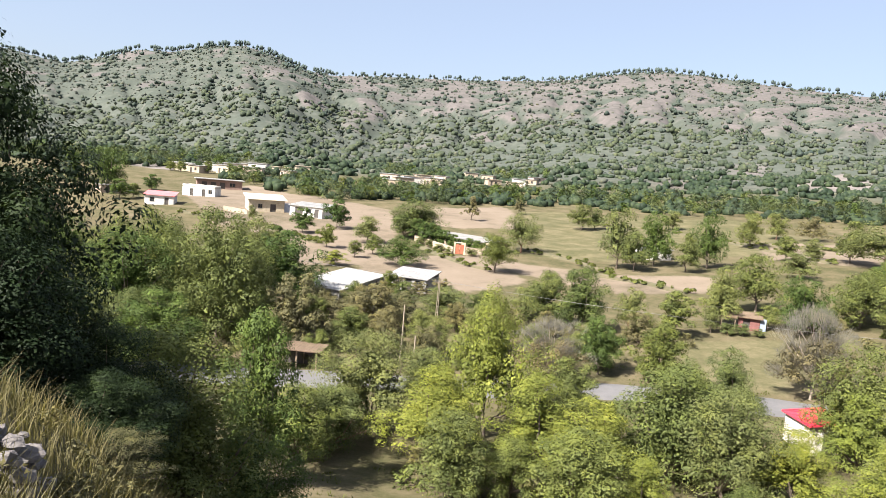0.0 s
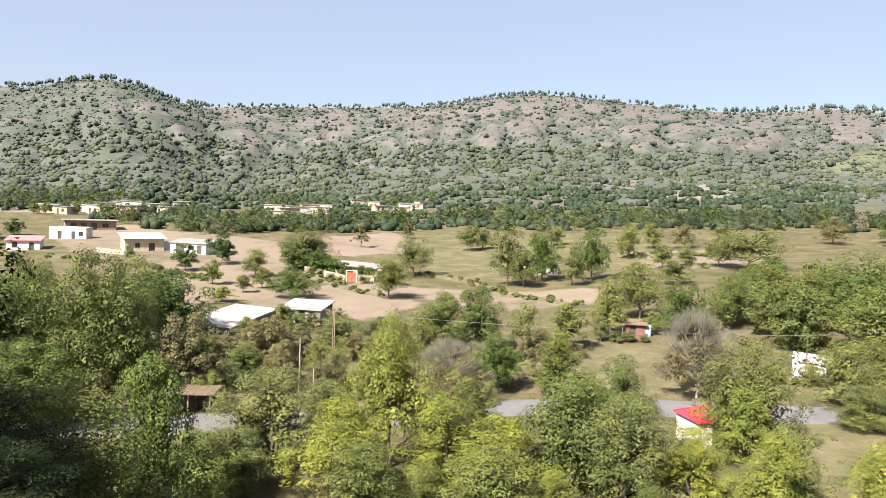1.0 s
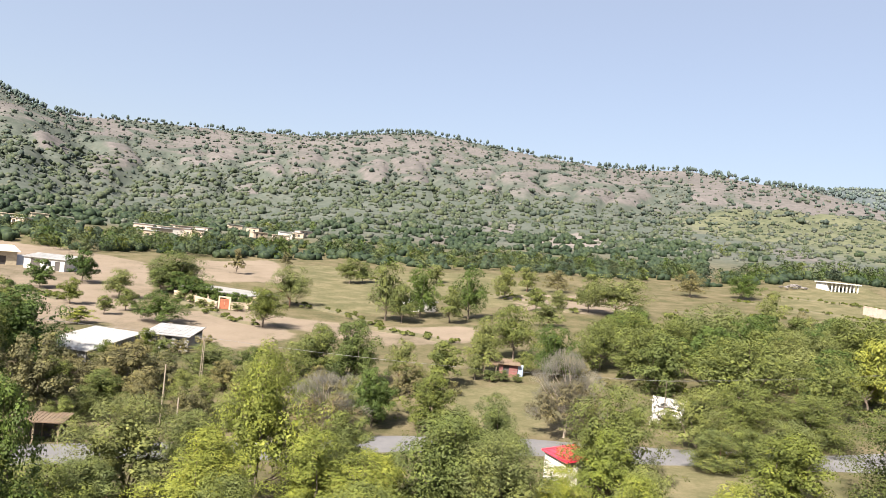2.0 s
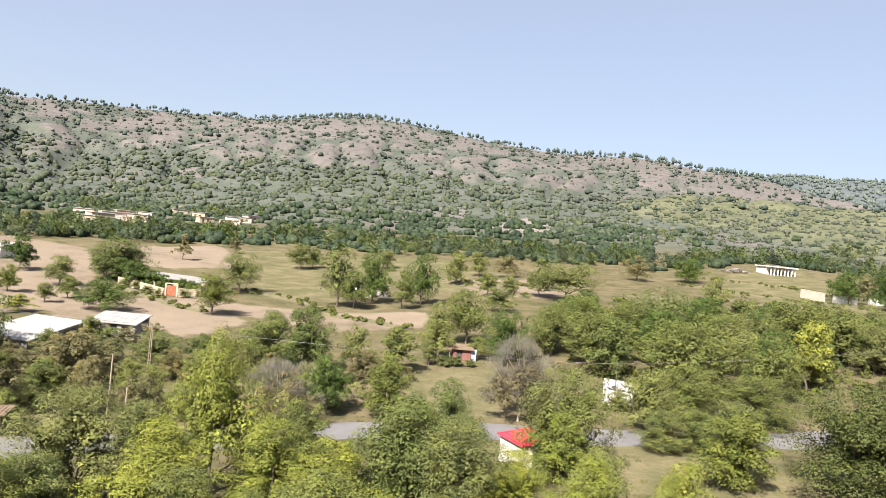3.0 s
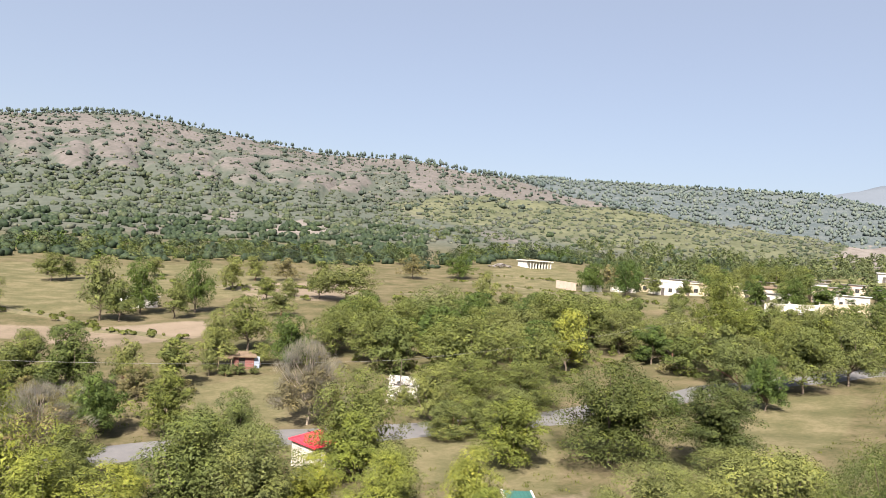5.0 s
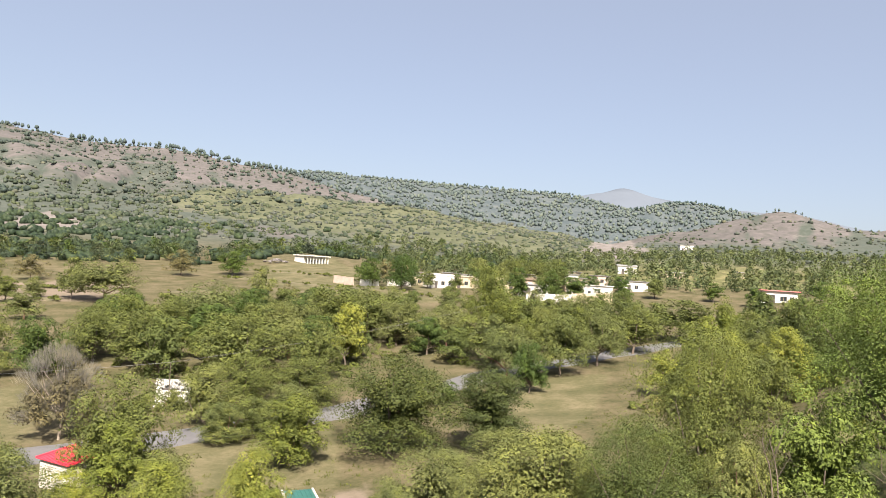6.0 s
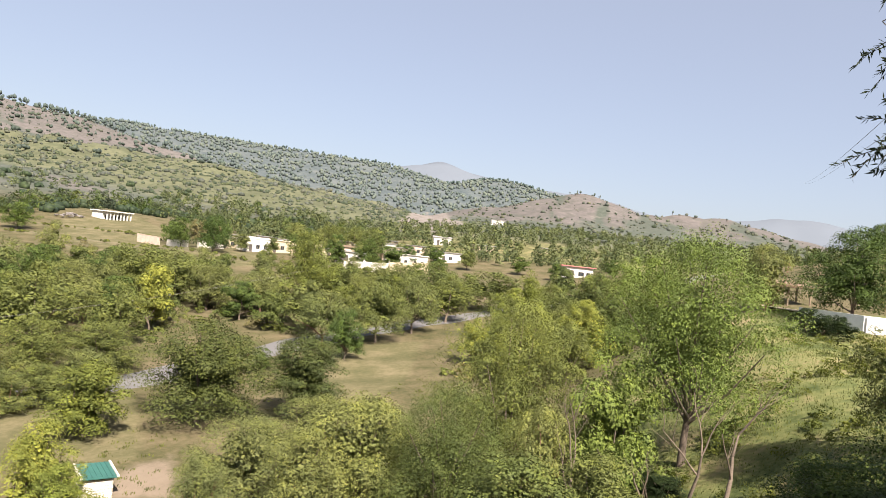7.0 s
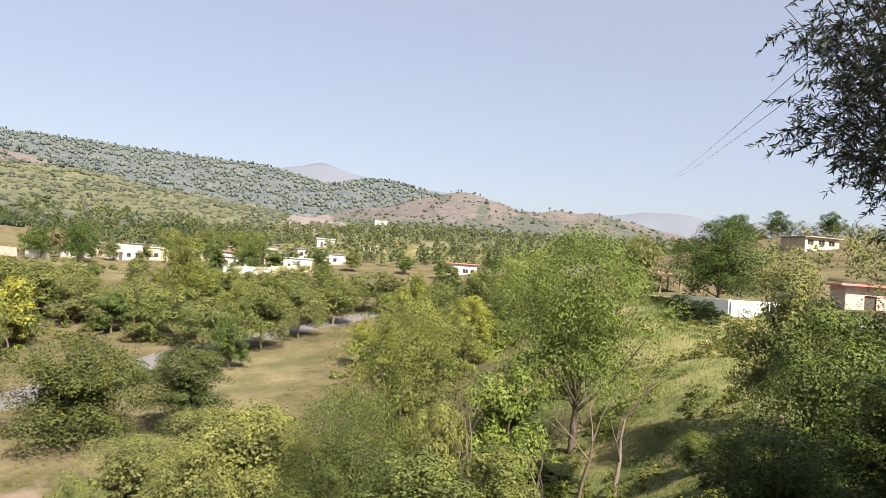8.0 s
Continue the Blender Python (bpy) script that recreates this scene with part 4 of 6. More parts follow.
x, y, z = scatter(rng, 460, -98, -126, 80, 250, lambda x, y, z, d: np.clip(0.6 + 0.5 * waves(x, y, 45, 4), 0, 1) * (np.hypot(x - 152, y + 48) > 9) * (np.hypot(x - 140, y + 44) > 7))
v, f = leafy_wood(rng, x, y, z - 0.3, rng.uniform(2.4, 5.6, len(x)), rng.uniform(1.6, 5.0, len(x)), 160, 0.42)
stuff("scattered_trees", raw_mesh("scattered_trees", v, f, False), LEAVES["belt"], "bushes and small trees on the rise beyond the terrace", "trees", len(x))


def slope_keep(x, y, z, d):
    low = (1 - soft_step(z, 45, 120)) * (1 - 0.85 * soft_step(x, 520, 620) * (z > 36))
    dry = dryness(x, y, z)
    bare = sum(inside(x, y, q, 8.0) for q in STONY)
    return np.clip(0.16 + 0.5 * low + 0.8 * (1 - dry), 0, 1) * (1 - np.clip(bare, 0, 1) * 0.95)


x, y, z = scatter(rng, 13500, 46, -118, 400, 760, lambda x, y, z, d: (z < 75) * (1 - 0.8 * soft_step(x, 500, 600)) * (0.75 + 0.4 * waves(x, y, 80, 6)) * (1 - np.clip(sum(inside(x, y, q, 8.0) for q in STONY), 0, 1)))
big = (1.1 + 1.9 * rng.uniform(0, 1, len(x)) ** 1.6) * (1 - 0.42 * soft_step(x, 230, 330))
v, f = lumps(rng, x, y, z - 0.4 * big, big, big * rng.uniform(0.75, 1.15, len(x)), 3)
stuff("lower_slope_wood", raw_mesh("lower_slope_wood", v, f, True), LEAVES["slope"], "low green wood at the foot of the hills", "trees", len(x))
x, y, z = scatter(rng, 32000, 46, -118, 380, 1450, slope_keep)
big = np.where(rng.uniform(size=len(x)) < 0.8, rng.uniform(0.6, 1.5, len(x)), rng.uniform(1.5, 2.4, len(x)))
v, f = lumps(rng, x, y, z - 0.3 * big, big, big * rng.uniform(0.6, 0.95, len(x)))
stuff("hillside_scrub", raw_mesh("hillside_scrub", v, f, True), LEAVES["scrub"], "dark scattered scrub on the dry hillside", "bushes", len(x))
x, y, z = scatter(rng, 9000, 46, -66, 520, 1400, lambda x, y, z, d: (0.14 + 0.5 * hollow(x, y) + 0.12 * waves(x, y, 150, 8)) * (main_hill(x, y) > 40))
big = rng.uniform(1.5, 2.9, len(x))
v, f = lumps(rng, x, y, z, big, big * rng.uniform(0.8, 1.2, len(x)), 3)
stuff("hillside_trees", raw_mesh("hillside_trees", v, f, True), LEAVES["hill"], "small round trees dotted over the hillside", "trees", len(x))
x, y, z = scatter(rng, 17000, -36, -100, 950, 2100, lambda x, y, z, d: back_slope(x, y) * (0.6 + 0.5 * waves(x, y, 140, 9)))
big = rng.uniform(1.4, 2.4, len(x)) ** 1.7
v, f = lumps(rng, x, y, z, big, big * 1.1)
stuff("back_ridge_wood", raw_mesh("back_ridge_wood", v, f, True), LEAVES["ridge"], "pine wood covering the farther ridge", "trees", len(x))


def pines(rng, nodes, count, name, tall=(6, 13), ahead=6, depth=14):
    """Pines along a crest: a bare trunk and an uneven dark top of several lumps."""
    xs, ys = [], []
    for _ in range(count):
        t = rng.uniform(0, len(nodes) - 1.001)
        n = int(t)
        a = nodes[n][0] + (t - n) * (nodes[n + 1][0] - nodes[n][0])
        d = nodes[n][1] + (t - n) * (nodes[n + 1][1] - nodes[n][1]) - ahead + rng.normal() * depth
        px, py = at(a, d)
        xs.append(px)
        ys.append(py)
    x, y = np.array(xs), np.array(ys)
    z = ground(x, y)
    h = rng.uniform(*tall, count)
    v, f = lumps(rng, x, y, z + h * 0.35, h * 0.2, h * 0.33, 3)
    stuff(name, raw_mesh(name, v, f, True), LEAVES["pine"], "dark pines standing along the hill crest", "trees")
    tv, tf = [], []
    for px, py, pz, ph in zip(x, y, z, h):
        tube(tv, tf, [(px, py, pz - 0.5), (px, py, pz + ph * 0.8)], [0.22, 0.1], 4)
    stuff("pine_trunks", raw_mesh("pine_trunks", np.array([tuple(q) for q in tv]), np.array(tf), False), BARK, "thin trunks of the pines on the crest", "trees")


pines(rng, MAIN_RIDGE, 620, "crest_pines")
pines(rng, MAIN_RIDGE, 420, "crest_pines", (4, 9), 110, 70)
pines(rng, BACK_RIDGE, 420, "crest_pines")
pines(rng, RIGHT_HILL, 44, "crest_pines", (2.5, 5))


# ---- buildings ----
WHITE = surface("white_limewash", (0.34, 0.31, 0.28), (0.68, 0.65, 0.6), 0.25, 1.2, 0.9, 0.01)
CREAM = surface("cream_plaster", (0.3, 0.245, 0.17), (0.55, 0.46, 0.33), 0.25, 1.1, 0.9, 0.01)
BEIGE = surface("beige_mud_plaster", (0.24, 0.19, 0.14), (0.44, 0.35, 0.265), 0.3, 1.8, 0.95, 0.02)
PINK = surface("pinkish_brick_wall", (0.38, 0.27, 0.22), (0.56, 0.45, 0.38), 0.25, 1.5, 0.95, 0.02)
BRICK = surface("dark_brick_wall", (0.16, 0.1, 0.08), (0.3, 0.2, 0.16), 0.2, 1.5, 0.95, 0.02)
CONCRETE = surface("grey_concrete_roof", (0.12, 0.113, 0.107), (0.29, 0.275, 0.262), 0.3, 2.0, 0.9, 0.01)
FRESH = surface("fresh_white_limewash", (0.66, 0.64, 0.62), (0.86, 0.84, 0.82), 0.3, 2.0, 0.85, 0.006)
STAINED = surface("mould_stained_limewash", (0.04, 0.036, 0.032), (0.6, 0.57, 0.53), 0.2, 0.7, 0.95, 0.03, 0.0, (0.42, 0.54))
SHEET = surface("pale_metal_sheet", (0.24, 0.23, 0.22), (0.46, 0.44, 0.42), 0.4, 1.6, 0.45, 0.005, 0.25)
RED_SHEET = surface("red_painted_sheet", (0.5, 0.03, 0.05), (0.68, 0.06, 0.09), 0.3, 1.2, 0.5, 0.004)
PINK_SHEET = surface("faded_red_roof", (0.45, 0.12, 0.13), (0.6, 0.22, 0.22), 0.3, 1.2, 0.6, 0.006)
GREEN_SHEET = surface("green_painted_sheet", (0.018, 0.07, 0.06), (0.035, 0.115, 0.095), 0.3, 1.2, 0.5, 0.004)
YELLOW_ROOF = surface("straw_coloured_roof", (0.46, 0.39, 0.28), (0.62, 0.54, 0.41), 0.3, 1.6, 0.9, 0.02)
THATCH = surface("brown_thatch", (0.09, 0.06, 0.04), (0.2, 0.14, 0.09), 0.12, 0.8, 1.0, 0.06)
WOOD = surface("weathered_wood", (0.14, 0.1, 0.07), (0.3, 0.23, 0.16), 0.1, 0.7, 0.9, 0.01)
ORANGE = surface("orange_painted_gate", (0.22, 0.065, 0.035), (0.34, 0.12, 0.06), 0.2, 0.9, 0.6, 0.004)
RED_PAINT = surface("dull_red_boards", (0.11, 0.04, 0.035), (0.24, 0.1, 0.09), 0.15, 0.8, 0.8, 0.01)
BLUE_PAINT = surface("blue_grey_boards", (0.16, 0.19, 0.26), (0.3, 0.34, 0.42), 0.2, 0.9, 0.7, 0.005)
DARK_GAP = surface("dark_timber_door", (0.035, 0.03, 0.028), (0.09, 0.075, 0.065), 0.15, 0.8, 0.8, 0.005)
STONE = surface("grey_field_stone", (0.075, 0.063, 0.06), (0.2, 0.18, 0.172), 0.08, 0.6, 0.95, 0.02)
ASPHALT = surface("worn_asphalt", (0.075, 0.072, 0.075), (0.135, 0.128, 0.13), 0.12, 3.5, 0.9, 0.006)
GLASS, glass_nt, glass_bsdf, _ = material("dark_window_glass")
glass_bsdf.inputs["Base Color"].default_value = (0.03, 0.035, 0.04, 1)
glass_bsdf.inputs["Roughness"].default_value = 0.12


def box(bm, x0, y0, z0, x1, y1, z1, soft=0.0):
    made = bmesh.ops.create_cube(bm, size=1, matrix=Matrix.Translation(((x0 + x1) / 2, (y0 + y1) / 2, (z0 + z1) / 2)) @ Matrix.Diagonal((x1 - x0, y1 - y0, z1 - z0, 1)))
    if soft:
        edges = {e for v in made["verts"] for e in v.link_edges}
        bmesh.ops.bevel(bm, geom=list(edges), offset=soft, segments=1, affect="EDGES")
    return made["verts"]


def boxed(name, dims, mat, parent, soft=0.02, label=""):
    bm = bmesh.new()
    box(bm, *dims, soft)
    return part(name, bm, mat, parent, label)


def place(ob, a, b, sink=0.0):
    """Stands a thing with its front from a (left) to b (right), as seen from the valley's viewpoint; local x runs along the front, y to the back."""
    z = min(float(ground(*a)), float(ground(*b)))
    ob.matrix_basis = Matrix.Translation((a[0], a[1], z - sink)) @ Matrix.Rotation(math.atan2(b[1] - a[1], b[0] - a[0]), 4, "Z")
    return math.dist(a, b)


def front_wall(parent, length, height, mat, openings, y=0.0, thick=0.25):
    """A wall with real openings: (kind, left, width, sill, top). Doors and windows sit back in them."""
    xs = sorted({0.0, length} | {v for o in openings for v in (o[1], o[1] + o[2])})
    zs = sorted({-0.6, height} | {v for o in openings for v in (o[3], o[4])})
    solid = {(i, k): not any(o[1] < (xs[i] + xs[i + 1]) / 2 < o[1] + o[2] and o[3] < (zs[k] + zs[k + 1]) / 2 < o[4] for o in openings) for i in range(len(xs) - 1) for k in range(len(zs) - 1)}
    bm = bmesh.new()
    made = {}

    def corner(i, k, back):
        if (i, k, back) not in made:
            made[i, k, back] = bm.verts.new((xs[i], y + thick * back, zs[k]))
        return made[i, k, back]

    for (i, k), full in solid.items():
        if full:
            ring = ((i, k), (i + 1, k), (i + 1, k + 1), (i, k + 1))
            bm.faces.new([corner(*c, 0) for c in ring])
            bm.faces.new([corner(*c, 1) for c in reversed(ring)])
            for (p, q), beside in zip(zip(ring, ring[1:] + ring[:1]), ((i, k - 1), (i + 1, k), (i, k + 1), (i - 1, k))):
                if not solid.get(beside):
                    bm.faces.new((corner(*q, 0), corner(*p, 0), corner(*p, 1), corner(*q, 1)))
    bmesh.ops.recalc_face_normals(bm, faces=bm.faces)
    part("wall", bm, mat, parent)
    for kind, left, w, sill, top in openings:
        if kind == "door":
            boxed("door", (left, y + 0.12, sill, left + w, y + 0.18, top), DARK_GAP, parent, 0.01)
        elif kind == "window":
            win = boxed("window", (left, y + 0.13, sill, left + w, y + 0.15, top), GLASS, parent, 0.0)
            for x0, x1 in ((left, left + 0.07), (left + w / 2 - 0.03, left + w / 2 + 0.03), (left + w - 0.07, left + w)):
                boxed("frame_bar", (x0, y + 0.08, sill, x1, y + 0.12, top), WOOD, win, 0.0)
            boxed("window_sill", (left, y - 0.05, sill - 0.06, left + w, y + 0.121, sill), CONCRETE, win, 0.0)


def house(label, a, b, depth, height, wall, roof, openings=(), style="flat", name="house", rise=0.5, over=0.35, sink=0.0, group=""):
    """A small house: four walls with thickness, openings, and a roof with its overhang."""
    h = thing(name, label, name.replace("_", " "), group)
    w = place(h, a, b, sink)
    front_wall(h, w, height, wall, list(openings))
    for dims in ((0, 0.25, 0.25, depth), (w - 0.25, 0.25, w, depth), (0.25, depth - 0.25, w - 0.25, depth)):
        boxed("wall", (dims[0], dims[1], -0.6, dims[2], dims[3], height), wall, h, 0.0)
    boxed("floor_slab", (0.25, 0.25, -0.1, w - 0.25, depth - 0.25, 0.05), CONCRETE, h, 0.0)
    if style == "flat":
        boxed("roof", (-over, -over, height, w + over, depth + over, height + 0.2), roof, h, 0.03)
    elif style == "parapet":
        boxed("roof", (0.02, 0.02, height, w - 0.02, depth - 0.02, height + 0.15), roof, h, 0.02)
        for dims in ((0, 0, w, 0.18), (0, depth - 0.18, w, depth), (0, 0.18, 0.18, depth - 0.18), (w - 0.18, 0.18, w, depth - 0.18)):
            boxed("parapet", (dims[0], dims[1], height + 0.15, dims[2], dims[3], height + 0.65), wall, h, 0.0)
    else:
        slant = rise if style == "shed" else -rise
        bm = bmesh.new()
        vs = box(bm, -over, -over, height + 0.02, w + over, depth + over, height + 0.12)
        for v in vs:
            s = (v.co.y + over) / (depth + 2 * over)
            v.co.z += slant * s if slant > 0 else -slant * (1 - s)
        sheet = part("roof", bm, roof, h)
        for x in np.arange(-over + 0.3, w + over, 0.6):
            bm = bmesh.new()
            vs = box(bm, x, -over, height + 0.12, x + 0.06, depth + over, height + 0.16)
            for v in vs:
                s = (v.co.y + over) / (depth + 2 * over)
                v.co.z += slant * s if slant > 0 else -slant * (1 - s)
            part("rib", bm, roof, sheet)
        if slant > 0:
            bm = bmesh.new()
            box(bm, 0, depth - 0.25, height, w, depth, height + slant * 0.9)
            part("gable", bm, wall, h)
    return h


def yard_wall(label, a, b, height, mat, sink=0.2, thick=0.3, name="boundary_wall"):
    """A low compound wall with a rounded coping."""
    t = thing(name, label, "wall", "compound walls")
    w = place(t, a, b, 0)
    drop = float(ground(*b)) - float(ground(*a))
    base = min(0, drop)
    bm = bmesh.new()
    vs = box(bm, 0, 0, -0.8, w, thick, height)
    for v in vs:
        v.co.z += (drop * v.co.x / w) - base
    part("wall", bm, mat, t)
    bm = bmesh.new()
    vs = box(bm, -0.04, -0.04, height, w + 0.04, thick + 0.04, height + 0.1, 0.03)
    for v in bm.verts:
        v.co.z += (drop * v.co.x / w) - base
    part("coping", bm, mat, t)
    return t


def D(x, w=0.95, top=2.05):
    return ("door", x, w, 0.05, top)


def W(x, w=1.1, sill=0.95, top=2.0):
    return ("window", x, w, sill, top)


# the cluster of houses on the bare field
h = house("low white house with a faded red roof", (-71.2, 176.4), (-64.6, 177.6), 5, 2.4, WHITE, PINK_SHEET, [W(1.2), D(4.6)], "shed", rise=0.8)
house("long whitewashed mud house with a flat roof", (-72.1, 204.5), (-62.8, 204.0), 4.5, 2.5, WHITE, BEIGE, [D(2.2), D(5.6), W(7.4)], "parapet")
house("dark brick house with an open veranda", (-77.0, 231.0), (-64.0, 236.0), 6, 2.8, BRICK, CONCRETE, [D(1.5, 1.6), D(4.2, 1.6), D(7, 1.6), W(10, 1.8)], "flat", over=0.7)
house("cream house under a straw-coloured roof", (-46.6, 178.7), (-38.6, 182.0), 7, 3.0, CREAM, YELLOW_ROOF, [D(5.2, 1.4), W(2.2)], "shed", rise=1.0, over=0.6)
boxed("side_shed", (8.4, 0.5, -0.4, 11.0, 5, 2.2), BLUE_PAINT, bpy.data.objects["house.003"], 0.03, "blue-grey lean-to")
house("long white shed with a pale sheet roof", (-36.5, 178.5), (-28.0, 175.0), 5, 2.5, WHITE, SHEET, [D(1.5, 2.2, 2.2), W(4.6, 1.6), D(7, 1.2)], "shed", rise=0.7)
house("small mud house beside dark trees", (-88.2, 190.5), (-83.0, 196.0), 4, 2.0, BEIGE, CONCRETE, [D(1.5), W(4)], "flat")
yard_wall("low broken mud wall before the cream house", (-52.0, 176.0), (-45.5, 173.5), 0.9, BEIGE)

# two long sheds with pale sheet roofs
house("long low school shed under a white sheet roof", (-11.6, 90.0), (-7.2, 105.8), 5.8, 2.2, CONCRETE, SHEET, [W(1.2 + 2.2 * n, 1.3, 0.9, 1.8) for n in range(7)], "shed", name="shed", rise=0.35, over=0.3, sink=0.1)
house("low school shed under a white sheet roof", (-6.4, 104.4), (-1.0, 102.4), 5.0, 2.0, CONCRETE, SHEET, [W(0.6, 1.3, 0.9, 1.7), D(2.6, 0.9, 1.9), W(4.0, 1.2, 0.9, 1.7)], "shed", name="shed", rise=0.7, over=0.3, sink=0.1)
house("small storage shed with a pale flat roof", (-36.2, 124.8), (-32.0, 124.4), 4, 1.8, BEIGE, SHEET, [D(1)], "flat", name="shed")

# the compound with the orange gate
house("flat-roofed house in a walled compound", (-2.8, 155.0), (9.2, 143.8), 8, 2.4, BEIGE, CONCRETE, [D(2), W(4.2), D(7), W(9.4), W(12.4), D(15), W(17)], "flat", over=0.6, sink=0.1)
yard_wall("tan compound wall with a rounded coping", (-4.8, 154.0), (3.2, 142.0), 1.2, BEIGE)
yard_wall("tan compound wall beside the gate", (5.7, 141.1), (8.8, 140.5), 1.4, BEIGE)
gate = thing("gate", "orange painted gate in the compound wall", "gate")
gw = place(gate, (3.4, 141.7), (5.6, 141.2))
for x in (0.0, gw - 0.28):
    boxed("gate_post", (x, 0, -0.5, x + 0.28, 0.28, 2.2), CREAM, gate, 0.02)
for x in (0.3, gw / 2 + 0.02):
    leaf = boxed("gate_leaf", (x, 0.1, 0.08, x + gw / 2 - 0.32, 0.15, 1.95), ORANGE, gate, 0.01)
    for z in (0.3, 1.0, 1.7):
        boxed("rail", (x, 0.07, z, x + gw / 2 - 0.32, 0.098, z + 0.08), ORANGE, leaf, 0.005)
boxed("gate_lintel", (0, 0, 2.2, gw, 0.28, 2.4), CREAM, gate, 0.02)

# small white hut behind the group of shade trees
house("small whitewashed hut behind shade trees", (41.5, 147.0), (47.8, 147.8), 4, 2.3, WHITE, CONCRETE, [D(2.6)], "flat", name="hut")

# red shed with a thatched lean-to
shed = house("shed of dull red boards with thatch beside", (38.7, 90.4), (41.0, 89.6), 2.4, 1.6, RED_PAINT, THATCH, [D(0.5, 0.8, 1.5)], "shed", name="shed", rise=0.3)
bm = bmesh.new()
vs = box(bm, -2.2, -0.4, 1.45, -0.3, 2.4, 1.68, 0.05)
for v in bm.verts:
    v.co.z += 0.18 * v.co.y
part("thatch", bm, THATCH, shed, "brown thatched lean-to")
for x, y in ((-2.1, -0.2), (-2.1, 2.1), (-0.5, -0.2)):
    boxed("post", (x, y, -0.4, x + 0.12, y + 0.12, 1.5), WOOD, shed, 0.01)
boxed("side_door", (2.5, 0.1, 0, 3.2, 0.2, 1.7), BLUE_PAINT, shed, 0.02, "blue-grey boarded screen")

# ruined white stone house by the road: separate stones in its walls
ruin = thing("ruined_house", "ruined white stone house overgrown with shrubs", "ruin")
rw = place(ruin, (46.9, 67.5), (49.4, 65.1), 0.2)
front_wall(ruin, rw, 3.1, STAINED, [("gap", 0.7, 0.9, 0.0, 1.9), ("gap", 2.6, 0.8, 1.0, 1.9)])
boxed("lintel", (0.6, -0.06, 2.0, 2.4, 0.3, 2.16), DARK_GAP, ruin, 0.01, "dark timber lintel")
boxed("wall", (rw - 0.3, 0.25, -0.5, rw, 3.0, 2.0), STAINED, ruin, 0.05)
boxed("wall", (0, 0.25, -0.5, 0.3, 3.0, 2.2), STAINED, ruin, 0.05)
boxed("wall", (0.3, 2.7, -0.5, rw - 0.3, 3.0, 1.9), STAINED, ruin, 0.05)
stone_rng = random.Random(8)


def stone_mesh(seed):
    r = random.Random(seed)
    bm = bmesh.new()
    bmesh.ops.create_icosphere(bm, subdivisions=1, radius=0.5)
    for v in bm.verts:
        v.co *= r.uniform(0.7, 1.2)
        v.co.z *= 0.65
    me = bpy.data.meshes.new("stone")
    bm.to_mesh(me)
    bm.free()
    me.materials.append(STONE)
    return me


STONES = [stone_mesh(s) for s in range(6)]
WHITE_STONES = [m.copy() for m in STONES]
for m in WHITE_STONES:
    m.materials.clear()
    m.materials.append(STAINED)


def stone(parent, x, y, z, size, meshes=STONES):
    ob = part("stone", stone_rng.choice(meshes), STONE, parent)
    ob.matrix_basis = Matrix.LocRotScale((x, y, z), Euler([stone_rng.uniform(-0.4, 0.4), stone_rng.uniform(-0.4, 0.4), stone_rng.uniform(0, 6.28)]), (size * stone_rng.uniform(0.8, 1.4), size, size * stone_rng.uniform(0.6, 1.0)))


for n in range(46):
    stone(ruin, stone_rng.uniform(0, rw), stone_rng.uniform(-0.14, -0.04), stone_rng.uniform(0, 2.9), stone_rng.uniform(0.25, 0.5), WHITE_STONES)
for n in range(12):
    stone(ruin, stone_rng.uniform(0.3, rw), stone_rng.uniform(-1.6, -0.2), 0.15, stone_rng.uniform(0.3, 0.6), WHITE_STONES)

# the two roadside huts: laid blocks, sheet roofs
BLOCK = bpy.data.meshes.new("block")
bm = bmesh.new()
box(bm, 0.012, -0.012, 0.012, 0.388, 0.15, 0.188, 0.012)
bm.to_mesh(BLOCK)
bm.free()
BLOCK.materials.append(WHITE)


